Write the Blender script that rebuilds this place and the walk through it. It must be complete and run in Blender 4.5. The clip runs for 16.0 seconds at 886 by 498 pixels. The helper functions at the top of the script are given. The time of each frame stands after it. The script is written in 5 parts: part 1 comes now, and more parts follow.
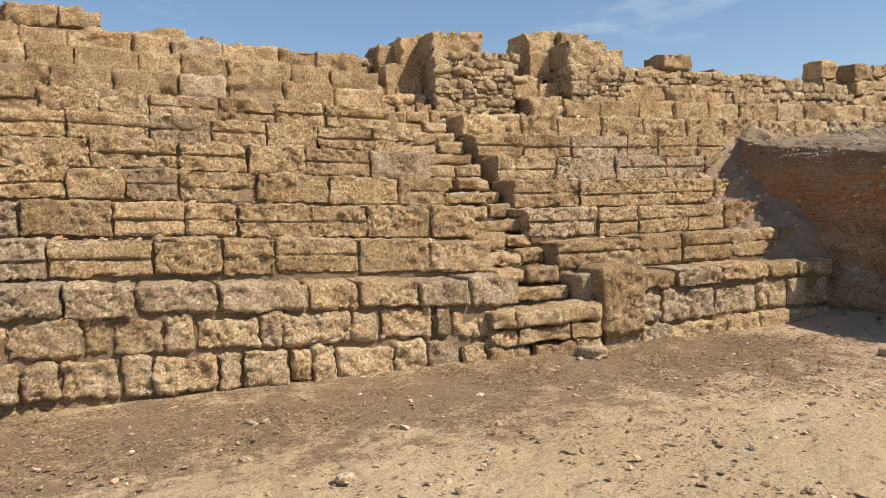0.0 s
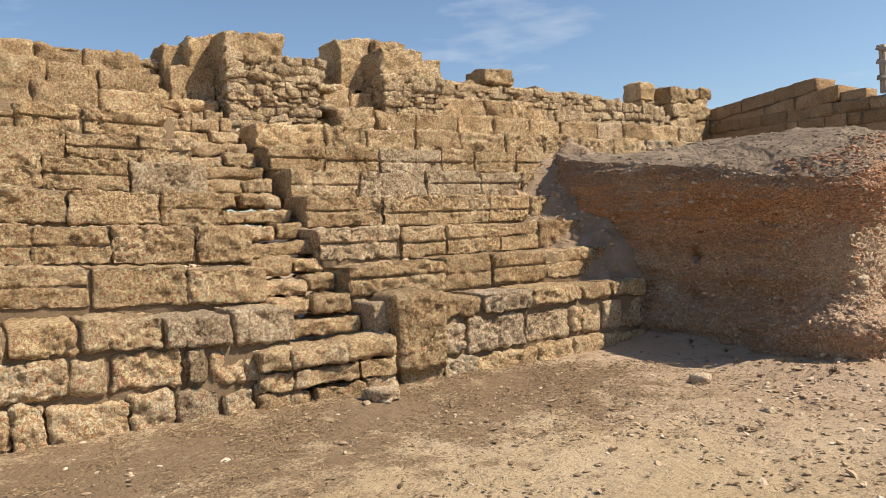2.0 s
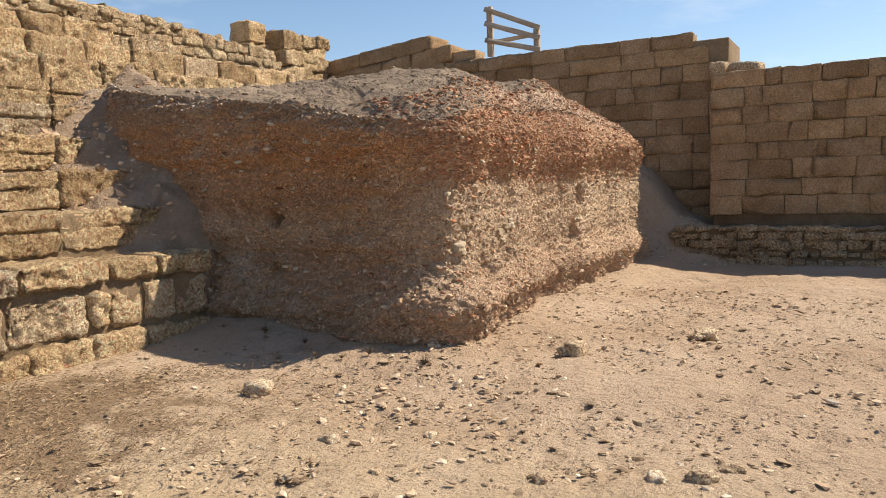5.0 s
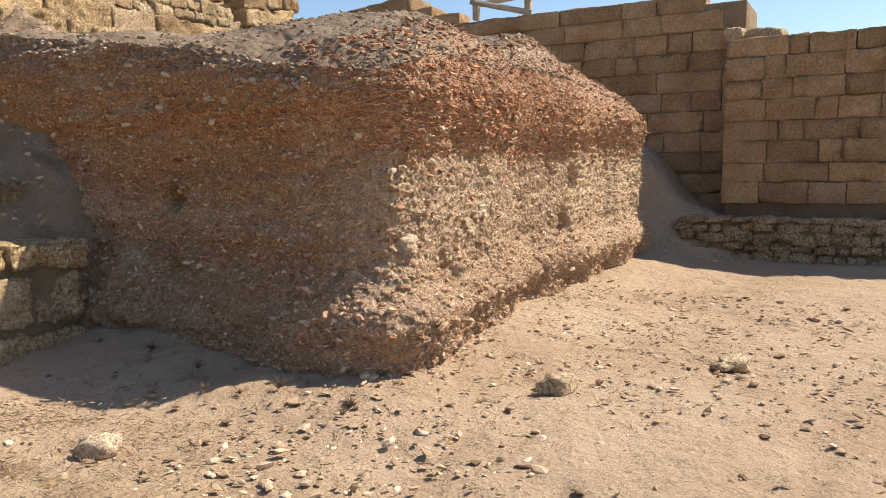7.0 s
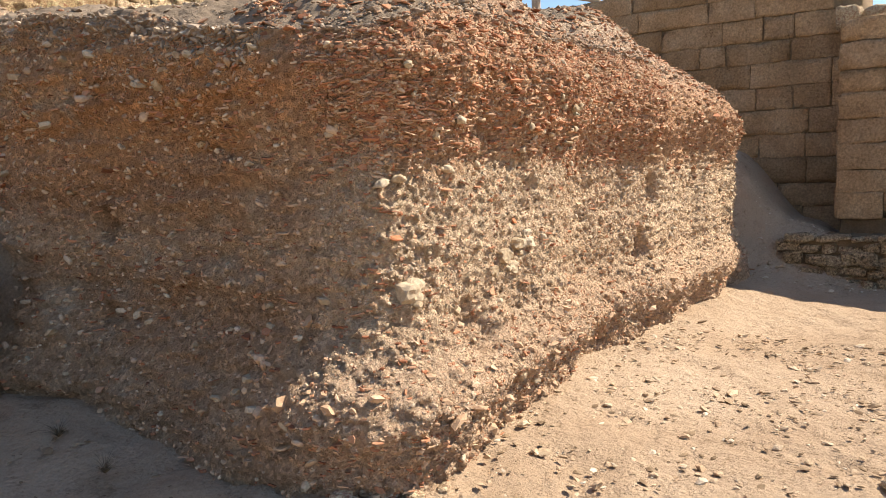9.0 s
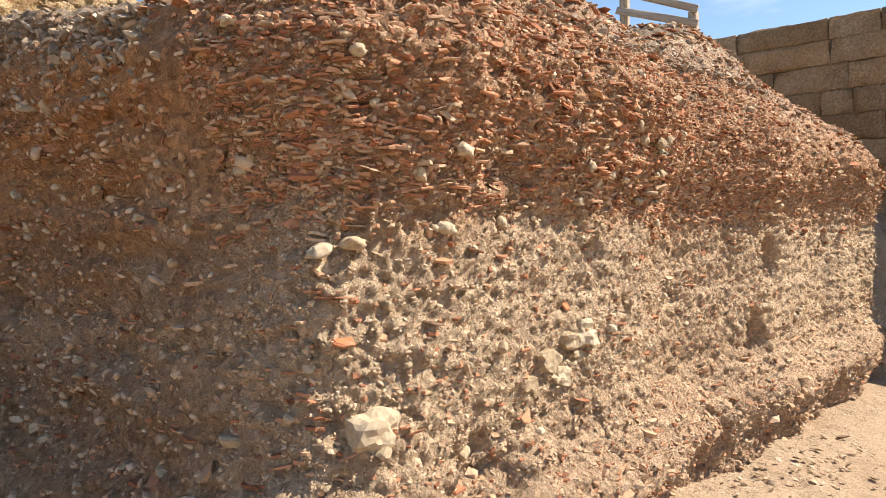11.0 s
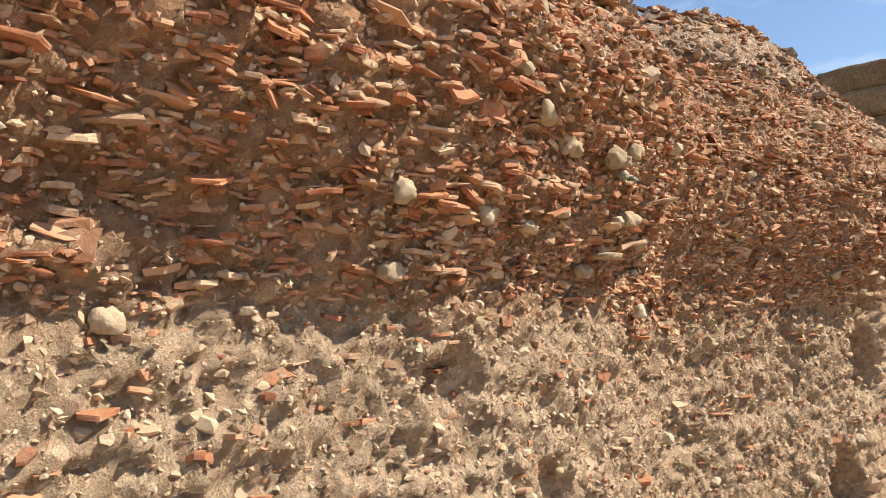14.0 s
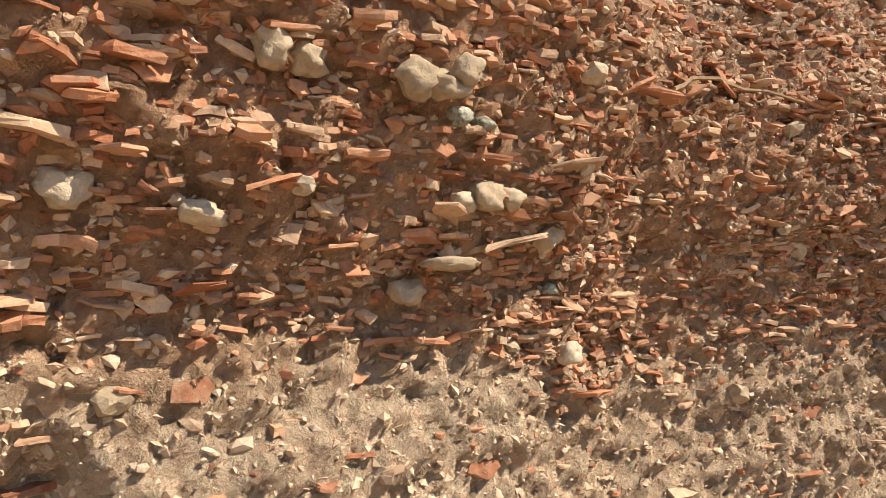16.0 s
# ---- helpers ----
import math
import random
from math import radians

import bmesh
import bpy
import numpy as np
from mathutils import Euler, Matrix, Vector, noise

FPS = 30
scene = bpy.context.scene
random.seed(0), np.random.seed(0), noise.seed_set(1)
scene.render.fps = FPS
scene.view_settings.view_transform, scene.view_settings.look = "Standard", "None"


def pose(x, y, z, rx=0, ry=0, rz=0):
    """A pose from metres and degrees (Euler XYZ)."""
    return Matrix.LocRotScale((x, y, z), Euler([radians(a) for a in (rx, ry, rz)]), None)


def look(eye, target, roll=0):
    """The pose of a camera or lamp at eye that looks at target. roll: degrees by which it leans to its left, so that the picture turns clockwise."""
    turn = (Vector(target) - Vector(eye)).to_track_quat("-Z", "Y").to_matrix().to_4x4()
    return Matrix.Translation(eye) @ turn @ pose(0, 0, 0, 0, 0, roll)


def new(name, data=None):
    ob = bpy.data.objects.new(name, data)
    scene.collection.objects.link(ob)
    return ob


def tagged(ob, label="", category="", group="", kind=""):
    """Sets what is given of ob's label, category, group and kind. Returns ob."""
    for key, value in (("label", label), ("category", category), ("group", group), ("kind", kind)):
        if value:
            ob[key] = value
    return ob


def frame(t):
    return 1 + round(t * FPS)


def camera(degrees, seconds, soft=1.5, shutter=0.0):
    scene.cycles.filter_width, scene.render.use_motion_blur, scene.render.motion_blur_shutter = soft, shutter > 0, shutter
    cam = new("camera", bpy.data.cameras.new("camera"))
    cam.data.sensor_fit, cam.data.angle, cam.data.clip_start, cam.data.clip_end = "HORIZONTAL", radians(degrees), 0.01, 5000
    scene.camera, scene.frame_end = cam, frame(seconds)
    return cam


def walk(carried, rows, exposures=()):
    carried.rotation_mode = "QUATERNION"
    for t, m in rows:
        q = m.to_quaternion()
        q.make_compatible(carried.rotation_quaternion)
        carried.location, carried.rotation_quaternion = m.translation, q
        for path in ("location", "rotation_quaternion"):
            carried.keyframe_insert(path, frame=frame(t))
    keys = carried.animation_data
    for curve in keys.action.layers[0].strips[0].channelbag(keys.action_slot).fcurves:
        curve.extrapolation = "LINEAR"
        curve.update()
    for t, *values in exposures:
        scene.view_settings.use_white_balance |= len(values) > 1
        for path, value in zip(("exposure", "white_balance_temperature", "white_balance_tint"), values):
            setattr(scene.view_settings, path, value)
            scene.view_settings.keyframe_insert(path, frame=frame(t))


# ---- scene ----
cam = camera(61.5, 16.0, soft=0.6)
PATH = [
    (0, (0.227, 0.139, 1.764), (0.987, 1.986, 1.671), -2.3),
    (0.5, (0.475, 0.278, 1.759), (1.277, 2.108, 1.684), -2.6),
    (1, (0.8, 0.464, 1.736), (1.67, 2.264, 1.68), -2.8),
    (1.5, (1.122, 0.705, 1.727), (2.09, 2.455, 1.679), -2.9),
    (2, (1.51, 0.885, 1.685), (2.612, 2.554, 1.638), -2.8),
    (2.5, (1.861, 1.075, 1.625), (3.12, 2.628, 1.571), -2.4),
    (3, (2.295, 1.296, 1.596), (3.699, 2.719, 1.529), -2.1),
    (3.5, (2.716, 1.479, 1.585), (4.238, 2.773, 1.497), -1.9),
    (4, (3.066, 1.672, 1.564), (4.676, 2.853, 1.447), -1.8),
    (4.5, (3.476, 1.767, 1.534), (5.152, 2.849, 1.387), -1.8),
    (5, (3.887, 1.893, 1.514), (5.611, 2.892, 1.339), -1.8),
    (5.2, (4.05, 1.959, 1.511), (5.789, 2.93, 1.33), -1.7),
    (7.3, (5.807, 2.567, 1.413), (7.53, 3.557, 1.187), -0.6),
    (7.5, (5.963, 2.637, 1.392), (7.677, 3.642, 1.166), -0.7),
    (8, (6.361, 2.799, 1.402), (8.056, 3.836, 1.178), -1.0),
    (8.5, (6.805, 2.939, 1.433), (8.474, 4.021, 1.22), -1.1),
    (9, (7.176, 3.128, 1.437), (8.811, 4.264, 1.247), -1.3),
    (9.2, (7.313, 3.182, 1.433), (8.934, 4.339, 1.252), -1.3),
    (11.3, (8.643, 3.765, 1.44), (10.113, 5.121, 1.457), -0.6),
    (11.5, (8.756, 3.839, 1.435), (10.216, 5.206, 1.479), -0.5),
    (12, (9.019, 3.979, 1.466), (10.459, 5.363, 1.573), -0.1),
    (12.5, (9.327, 4.036, 1.477), (10.754, 5.429, 1.629), -0.0),
    (13, (9.601, 4.11, 1.451), (11.011, 5.518, 1.623), -0.1),
    (13.5, (9.844, 4.177, 1.493), (11.226, 5.613, 1.67), -0.2),
    (14, (10.135, 4.16, 1.505), (11.462, 5.646, 1.687), -0.6),
    (14.5, (10.401, 4.222, 1.495), (11.653, 5.77, 1.692), -0.9),
    (15, (10.607, 4.323, 1.535), (11.76, 5.944, 1.748), -1.1),
    (15.5, (10.842, 4.341, 1.539), (11.914, 6.014, 1.764), -1.4),
    (16, (11.064, 4.371, 1.554), (12.097, 6.069, 1.775), -1.3),
]
walk(cam, [(t, look(eye, target, roll)) for t, eye, target, roll in PATH],
     exposures=[(0, 0.36), (2.5, 0.42), (5, 0.53), (7.5, 0.8), (9, 0.97), (11.5, 0.96), (13, 0.8), (16, 0.76)])

# ---------------------------------------------------------------- light
SUN_WAY = Vector((-0.62, 0.63, -1.0)).normalized()
sun_data = bpy.data.lights.new("sun", "SUN")
sun_data.energy, sun_data.angle, sun_data.color = 5.0, radians(0.53), (1.0, 0.89, 0.73)
sun = new("sun", sun_data)
sun.matrix_world = SUN_WAY.to_track_quat("-Z", "Y").to_matrix().to_4x4()
world = bpy.data.worlds.new("sky")
scene.world = world
world.use_nodes = True
wn, wl = world.node_tree.nodes, world.node_tree.links
sky = wn.new("ShaderNodeTexSky")
sky.sky_type, sky.sun_disc = "NISHITA", False
sky.sun_elevation, sky.sun_rotation = math.asin(-SUN_WAY.z), math.atan2(-SUN_WAY.x, -SUN_WAY.y)
sky.air_density, sky.dust_density, sky.ozone_density = 1.0, 0.4, 2.4
wn["Background"].inputs["Strength"].default_value = 0.1
# thin wisps of cloud
way = wn.new("ShaderNodeTexCoord")
stretch = wn.new("ShaderNodeMapping")
stretch.inputs["Scale"].default_value = (2.2, 2.2, 9.0)
wisps = wn.new("ShaderNodeTexNoise")
wisps.inputs["Scale"].default_value, wisps.inputs["Detail"].default_value, wisps.inputs["Roughness"].default_value = 1.6, 6, 0.55
cover = wn.new("ShaderNodeMapRange")
cover.inputs["From Min"].default_value, cover.inputs["From Max"].default_value, cover.inputs["To Max"].default_value = 0.58, 0.78, 0.4
blend = wn.new("ShaderNodeMix")
blend.data_type = "RGBA"
blend.inputs[7].default_value = (7.5, 7.6, 7.8, 1)
wl.new(way.outputs["Generated"], stretch.inputs["Vector"])
wl.new(stretch.outputs["Vector"], wisps.inputs["Vector"])
wl.new(wisps.outputs["Fac"], cover.inputs["Value"])
wl.new(cover.outputs["Result"], blend.inputs[0])
wl.new(sky.outputs["Color"], blend.inputs[6])
wl.new(blend.outputs[2], wn["Background"].inputs["Color"])


# ---------------------------------------------------------------- numbers: noise on arrays
def lattice(i, j, k, seed):
    h = (i * 374761393 + j * 668265263 + k * 2147483647 + seed * 1274126177) & 0xFFFFFFFF
    h = ((h ^ (h >> 13)) * 1274126177) & 0xFFFFFFFF
    h = ((h ^ (h >> 16)) * 2246822519) & 0xFFFFFFFF
    return ((h ^ (h >> 15)) & 0xFFFFFF) / float(0xFFFFFF) * 2 - 1


def vnoise(p, seed=0):
    """Smooth value noise in -1..1 at the rows of p."""
    q = np.floor(p).astype(np.int64)
    f = p - q
    f = f * f * (3 - 2 * f)
    out = 0
    for a in (0, 1):
        for b in (0, 1):
            for c in (0, 1):
                w = (f[:, 0] if a else 1 - f[:, 0]) * (f[:, 1] if b else 1 - f[:, 1]) * (f[:, 2] if c else 1 - f[:, 2])
                out = out + w * lattice(q[:, 0] + a, q[:, 1] + b, q[:, 2] + c, seed)
    return out


def fbm(p, scale, octaves=3, seed=0, gain=0.5):
    p = np.asarray(p, float) * scale
    out, amp = np.zeros(len(p)), 1.0
    for o in range(octaves):
        out += amp * vnoise(p, seed + 17 * o)
        p, amp = p * 2.03 + 5.7, amp * gain
    return out


def ramp(x, a, b):
    t = np.clip((np.asarray(x, float) - a) / (b - a), 0, 1)
    return t * t * (3 - 2 * t)


# ---------------------------------------------------------------- materials
def rgb(r, g, b):
    return (r, g, b, 1.0)


def node_mat(name, rough=0.9):
    m = bpy.data.materials.new(name)
    m.use_nodes = True
    nt = m.node_tree
    bsdf = nt.nodes["Principled BSDF"]
    bsdf.inputs["Roughness"].default_value = rough
    bsdf.inputs["Specular IOR Level"].default_value = 0.15
    return m, nt.nodes, nt.links, bsdf


def tex_noise(nodes, links, vec, scale, detail=5, rough=0.6):
    n = nodes.new("ShaderNodeTexNoise")
    n.inputs["Scale"].default_value, n.inputs["Detail"].default_value, n.inputs["Roughness"].default_value = scale, detail, rough
    links.new(vec, n.inputs["Vector"])
    return n.outputs["Fac"]


def color_ramp(nodes, links, fac, stops):
    r = nodes.new("ShaderNodeValToRGB")
    el = r.color_ramp.elements
    while len(el) < len(stops):
        el.new(0.5)
    for e, (pos, col) in zip(el, stops):
        e.position, e.color = pos, rgb(*col)
    links.new(fac, r.inputs["Fac"])
    return r.outputs["Color"]


def mix_col(nodes, links, kind, fac, a, b):
    m = nodes.new("ShaderNodeMix")
    m.data_type, m.blend_type = "RGBA", kind
    for sock, v in ((m.inputs[0], fac), (m.inputs[6], a), (m.inputs[7], b)):
        if isinstance(v, (int, float)):
            sock.default_value = v
        elif isinstance(v, tuple):
            sock.default_value = rgb(*v)
        else:
            links.new(v, sock)
    return m.outputs[2]


def maths(nodes, links, op, a, b=0.0, clamp=False):
    m = nodes.new("ShaderNodeMath")
    m.operation, m.use_clamp = op, clamp
    for sock, v in zip(m.inputs, (a, b)):
        if isinstance(v, (int, float)):
            sock.default_value = v
        else:
            links.new(v, sock)
    return m.outputs[0]


def bump_chain(nodes, links, bsdf, heights):
    """heights: (socket, strength, distance) laid one over another."""
    last = None
    for h, strength, dist in heights:
        b = nodes.new("ShaderNodeBump")
        b.inputs["Strength"].default_value, b.inputs["Distance"].default_value = strength, dist
        links.new(h, b.inputs["Height"])
        if last:
            links.new(last, b.inputs["Normal"])
        last = b.outputs["Normal"]
    links.new(last, bsdf.inputs["Normal"])


def stone_material(name, dark, mid, light, stain, pit=1.0, pit_scale=58.0, island=False, low=0.76, rare=False):
    """Porous, weathered limestone: grain, pits with their shade put into the colour, grey lichen stains, and a shade of
    its own for each block.
    """
    m, n, l, bsdf = node_mat(name)
    pos = n.new("ShaderNodeNewGeometry").outputs["Position"]
    if island:
        rnd = n.new("ShaderNodeNewGeometry").outputs["Random Per Island"]
    else:
        rnd = n.new("ShaderNodeObjectInfo").outputs["Random"]
    big = tex_noise(n, l, pos, 2.2, 4)
    fine = tex_noise(n, l, pos, 32, 7, 0.78)
    base = color_ramp(n, l, big, [(0.3, dark), (0.5, mid), (0.72, light)])
    base = mix_col(n, l, "OVERLAY", 0.45 if rare else 0.85, base, color_ramp(n, l, fine, [(0.38, (0.14, 0.13, 0.12)), (0.62, (0.86, 0.85, 0.84))]))
    tone = color_ramp(n, l, rnd, [(0.0, (low, low * 0.96, low * 0.91)), (0.25, (0.9, 0.88, 0.84)), (0.6, (1.0, 1.0, 1.0)), (1.0, (1.14, 1.11, 1.05))])
    base = mix_col(n, l, "MULTIPLY", 1.0, base, tone)
    spots = tex_noise(n, l, pos, 5.5, 7, 0.72)
    mask = maths(n, l, "MULTIPLY", color_ramp(n, l, spots, [(0.54, (0, 0, 0)), (0.72, (1, 1, 1))]), 0.3)
    base = mix_col(n, l, "MIX", mask, base, stain)
    vor = n.new("ShaderNodeTexVoronoi")
    vor.inputs["Scale"].default_value = pit_scale
    warp = n.new("ShaderNodeVectorMath")
    warp.operation = "ADD"
    nz = n.new("ShaderNodeTexNoise")
    nz.inputs["Scale"].default_value = 14
    sc = n.new("ShaderNodeVectorMath")
    sc.operation, sc.inputs[3].default_value = "SCALE", 0.09
    l.new(pos, nz.inputs["Vector"]), l.new(nz.outputs["Color"], sc.inputs[0])
    l.new(pos, warp.inputs[0]), l.new(sc.outputs[0], warp.inputs[1]), l.new(warp.outputs[0], vor.inputs["Vector"])
    pits = color_ramp(n, l, vor.outputs["Distance"], [(0.12, (0, 0, 0)), (0.42, (1, 1, 1))])
    # the middle of each pit is coloured darker, standing in for its shade
    pit_shade = color_ramp(n, l, vor.outputs["Distance"], [(0.1, (0.3, 0.24, 0.18)), (0.3, (1, 1, 1))])
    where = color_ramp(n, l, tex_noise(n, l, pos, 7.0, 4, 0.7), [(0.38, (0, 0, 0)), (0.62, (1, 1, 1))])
    if rare:
        some = maths(n, l, "GREATER_THAN", maths(n, l, "FRACT", maths(n, l, "MULTIPLY", rnd, 7.3)), 0.72)
        where = maths(n, l, "MULTIPLY", where, maths(n, l, "ADD", maths(n, l, "MULTIPLY", some, 0.85), 0.15))
        pits = mix_col(n, l, "MIX", where, (1, 1, 1), pits)
    base = mix_col(n, l, "MULTIPLY", maths(n, l, "MULTIPLY", where, 0.9 * pit, clamp=True), base, pit_shade)
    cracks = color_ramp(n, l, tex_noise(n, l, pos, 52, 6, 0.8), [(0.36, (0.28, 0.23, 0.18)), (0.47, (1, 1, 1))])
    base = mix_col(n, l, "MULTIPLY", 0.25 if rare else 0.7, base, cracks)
    l.new(base, bsdf.inputs["Base Color"])
    bump_chain(n, l, bsdf, [(tex_noise(n, l, pos, 9, 7, 0.7), 0.9, 0.07 * pit), (pits, 1.0 * pit, 0.04), (tex_noise(n, l, pos, 40, 5, 0.75), 1.0, 0.035 * pit)])
    return m


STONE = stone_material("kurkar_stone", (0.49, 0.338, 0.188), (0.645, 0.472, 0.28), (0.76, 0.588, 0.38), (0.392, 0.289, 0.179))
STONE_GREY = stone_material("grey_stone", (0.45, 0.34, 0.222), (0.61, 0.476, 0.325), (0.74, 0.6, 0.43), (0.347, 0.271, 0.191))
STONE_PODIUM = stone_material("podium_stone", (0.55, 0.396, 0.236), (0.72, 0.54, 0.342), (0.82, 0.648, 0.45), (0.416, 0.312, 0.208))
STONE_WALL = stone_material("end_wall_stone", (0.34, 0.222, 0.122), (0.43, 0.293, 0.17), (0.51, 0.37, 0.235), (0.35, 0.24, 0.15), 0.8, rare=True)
RUBBLE = stone_material("rubble_stone", (0.38, 0.275, 0.165), (0.52, 0.395, 0.25), (0.62, 0.5, 0.345), (0.34, 0.255, 0.165), 1.0, 30, island=True)


def soil_material(name, stops, bump=0.03, scale=14.0):
    m, n, l, bsdf = node_mat(name, 0.95)
    pos = n.new("ShaderNodeNewGeometry").outputs["Position"]
    a = tex_noise(n, l, pos, 3.0, 6, 0.65)
    b = tex_noise(n, l, pos, scale * 4, 6, 0.75)
    base = color_ramp(n, l, a, stops)
    base = mix_col(n, l, "OVERLAY", 0.6, base, color_ramp(n, l, b, [(0.3, (0.25, 0.25, 0.25)), (0.72, (0.75, 0.75, 0.75))]))
    l.new(base, bsdf.inputs["Base Color"])
    bump_chain(n, l, bsdf, [(tex_noise(n, l, pos, scale, 6, 0.7), 0.8, bump), (b, 0.6, bump * 0.4)])
    return m


MORTAR = soil_material("earth_in_joints", [(0.3, (0.195, 0.135, 0.0788)), (0.7, (0.3, 0.217, 0.135))])
GRAVEL_TOP = soil_material("grey_gravel_soil", [(0.3, (0.17, 0.128, 0.09)), (0.5, (0.23, 0.175, 0.125)), (0.7, (0.3, 0.23, 0.165))], 0.018, 22)


def island_material(name, stops, rough=0.85, objects=False, grain=60.0):
    """Small pieces, each with a shade of its own, dusted with sand."""
    m, n, l, bsdf = node_mat(name, rough)
    pos = n.new("ShaderNodeNewGeometry").outputs["Position"]
    rnd = n.new("ShaderNodeObjectInfo").outputs["Random"] if objects else n.new("ShaderNodeNewGeometry").outputs["Random Per Island"]
    base = color_ramp(n, l, rnd, stops)
    g = tex_noise(n, l, pos, grain, 5, 0.7)
    base = mix_col(n, l, "OVERLAY", 0.55, base, color_ramp(n, l, g, [(0.3, (0.28, 0.28, 0.28)), (0.7, (0.72, 0.72, 0.72))]))
    dust = maths(n, l, "MULTIPLY", color_ramp(n, l, tex_noise(n, l, pos, 17, 5, 0.7), [(0.48, (0, 0, 0)), (0.7, (1, 1, 1))]), 0.5)
    base = mix_col(n, l, "MIX", dust, base, (0.4, 0.31, 0.21))
    l.new(base, bsdf.inputs["Base Color"])
    bump_chain(n, l, bsdf, [(g, 0.55, 0.006), (tex_noise(n, l, pos, 190, 3, 0.7), 0.45, 0.0025)])
    return m


SHERD_STOPS = [(0.0, (0.2, 0.082, 0.045)), (0.2, (0.34, 0.142, 0.074)), (0.42, (0.42, 0.195, 0.105)), (0.62, (0.47, 0.262, 0.155)), (0.82, (0.55, 0.39, 0.255)), (1.0, (0.34, 0.21, 0.135))]
SHERD = island_material("terracotta_sherds", SHERD_STOPS)
SHERD_ONE = island_material("terracotta_sherd", SHERD_STOPS, objects=True)
PEBBLE_STOPS = [(0.0, (0.3, 0.212, 0.135)), (0.35, (0.4, 0.295, 0.195)), (0.65, (0.48, 0.375, 0.26)), (0.88, (0.58, 0.49, 0.37)), (1.0, (0.35, 0.215, 0.13))]
PEBBLE = island_material("pale_pebbles", [(0.0, (0.4, 0.275, 0.175)), (0.4, (0.5, 0.365, 0.24)), (0.8, (0.58, 0.45, 0.315)), (1.0, (0.7, 0.6, 0.46))])
PALE_STONE = island_material("pale_stone", [(0.0, (0.36, 0.275, 0.18)), (0.6, (0.44, 0.345, 0.235)), (1.0, (0.5, 0.415, 0.305))], 0.9, True, 70.0)
PEBBLE_ONE = island_material("pale_pebble", PEBBLE_STOPS, objects=True)
BROWN_STONE = island_material("brown_stones", [(0.0, (0.4, 0.26, 0.158)), (0.4, (0.5, 0.345, 0.222)), (0.8, (0.58, 0.425, 0.295)), (1.0, (0.66, 0.52, 0.385))])
DARK_GRAVEL = island_material("dark_gravel", [(0.0, (0.2, 0.148, 0.105)), (0.6, (0.28, 0.212, 0.155)), (1.0, (0.4, 0.32, 0.24))])
CLOD_LOW = island_material("brown_clods", [(0.0, (0.38, 0.24, 0.145)), (0.5, (0.48, 0.32, 0.205)), (1.0, (0.58, 0.42, 0.29))])
CLOD = island_material("sandy_clods", [(0.0, (0.4, 0.285, 0.187)), (0.5, (0.5, 0.37, 0.255)), (1.0, (0.58, 0.45, 0.325))])


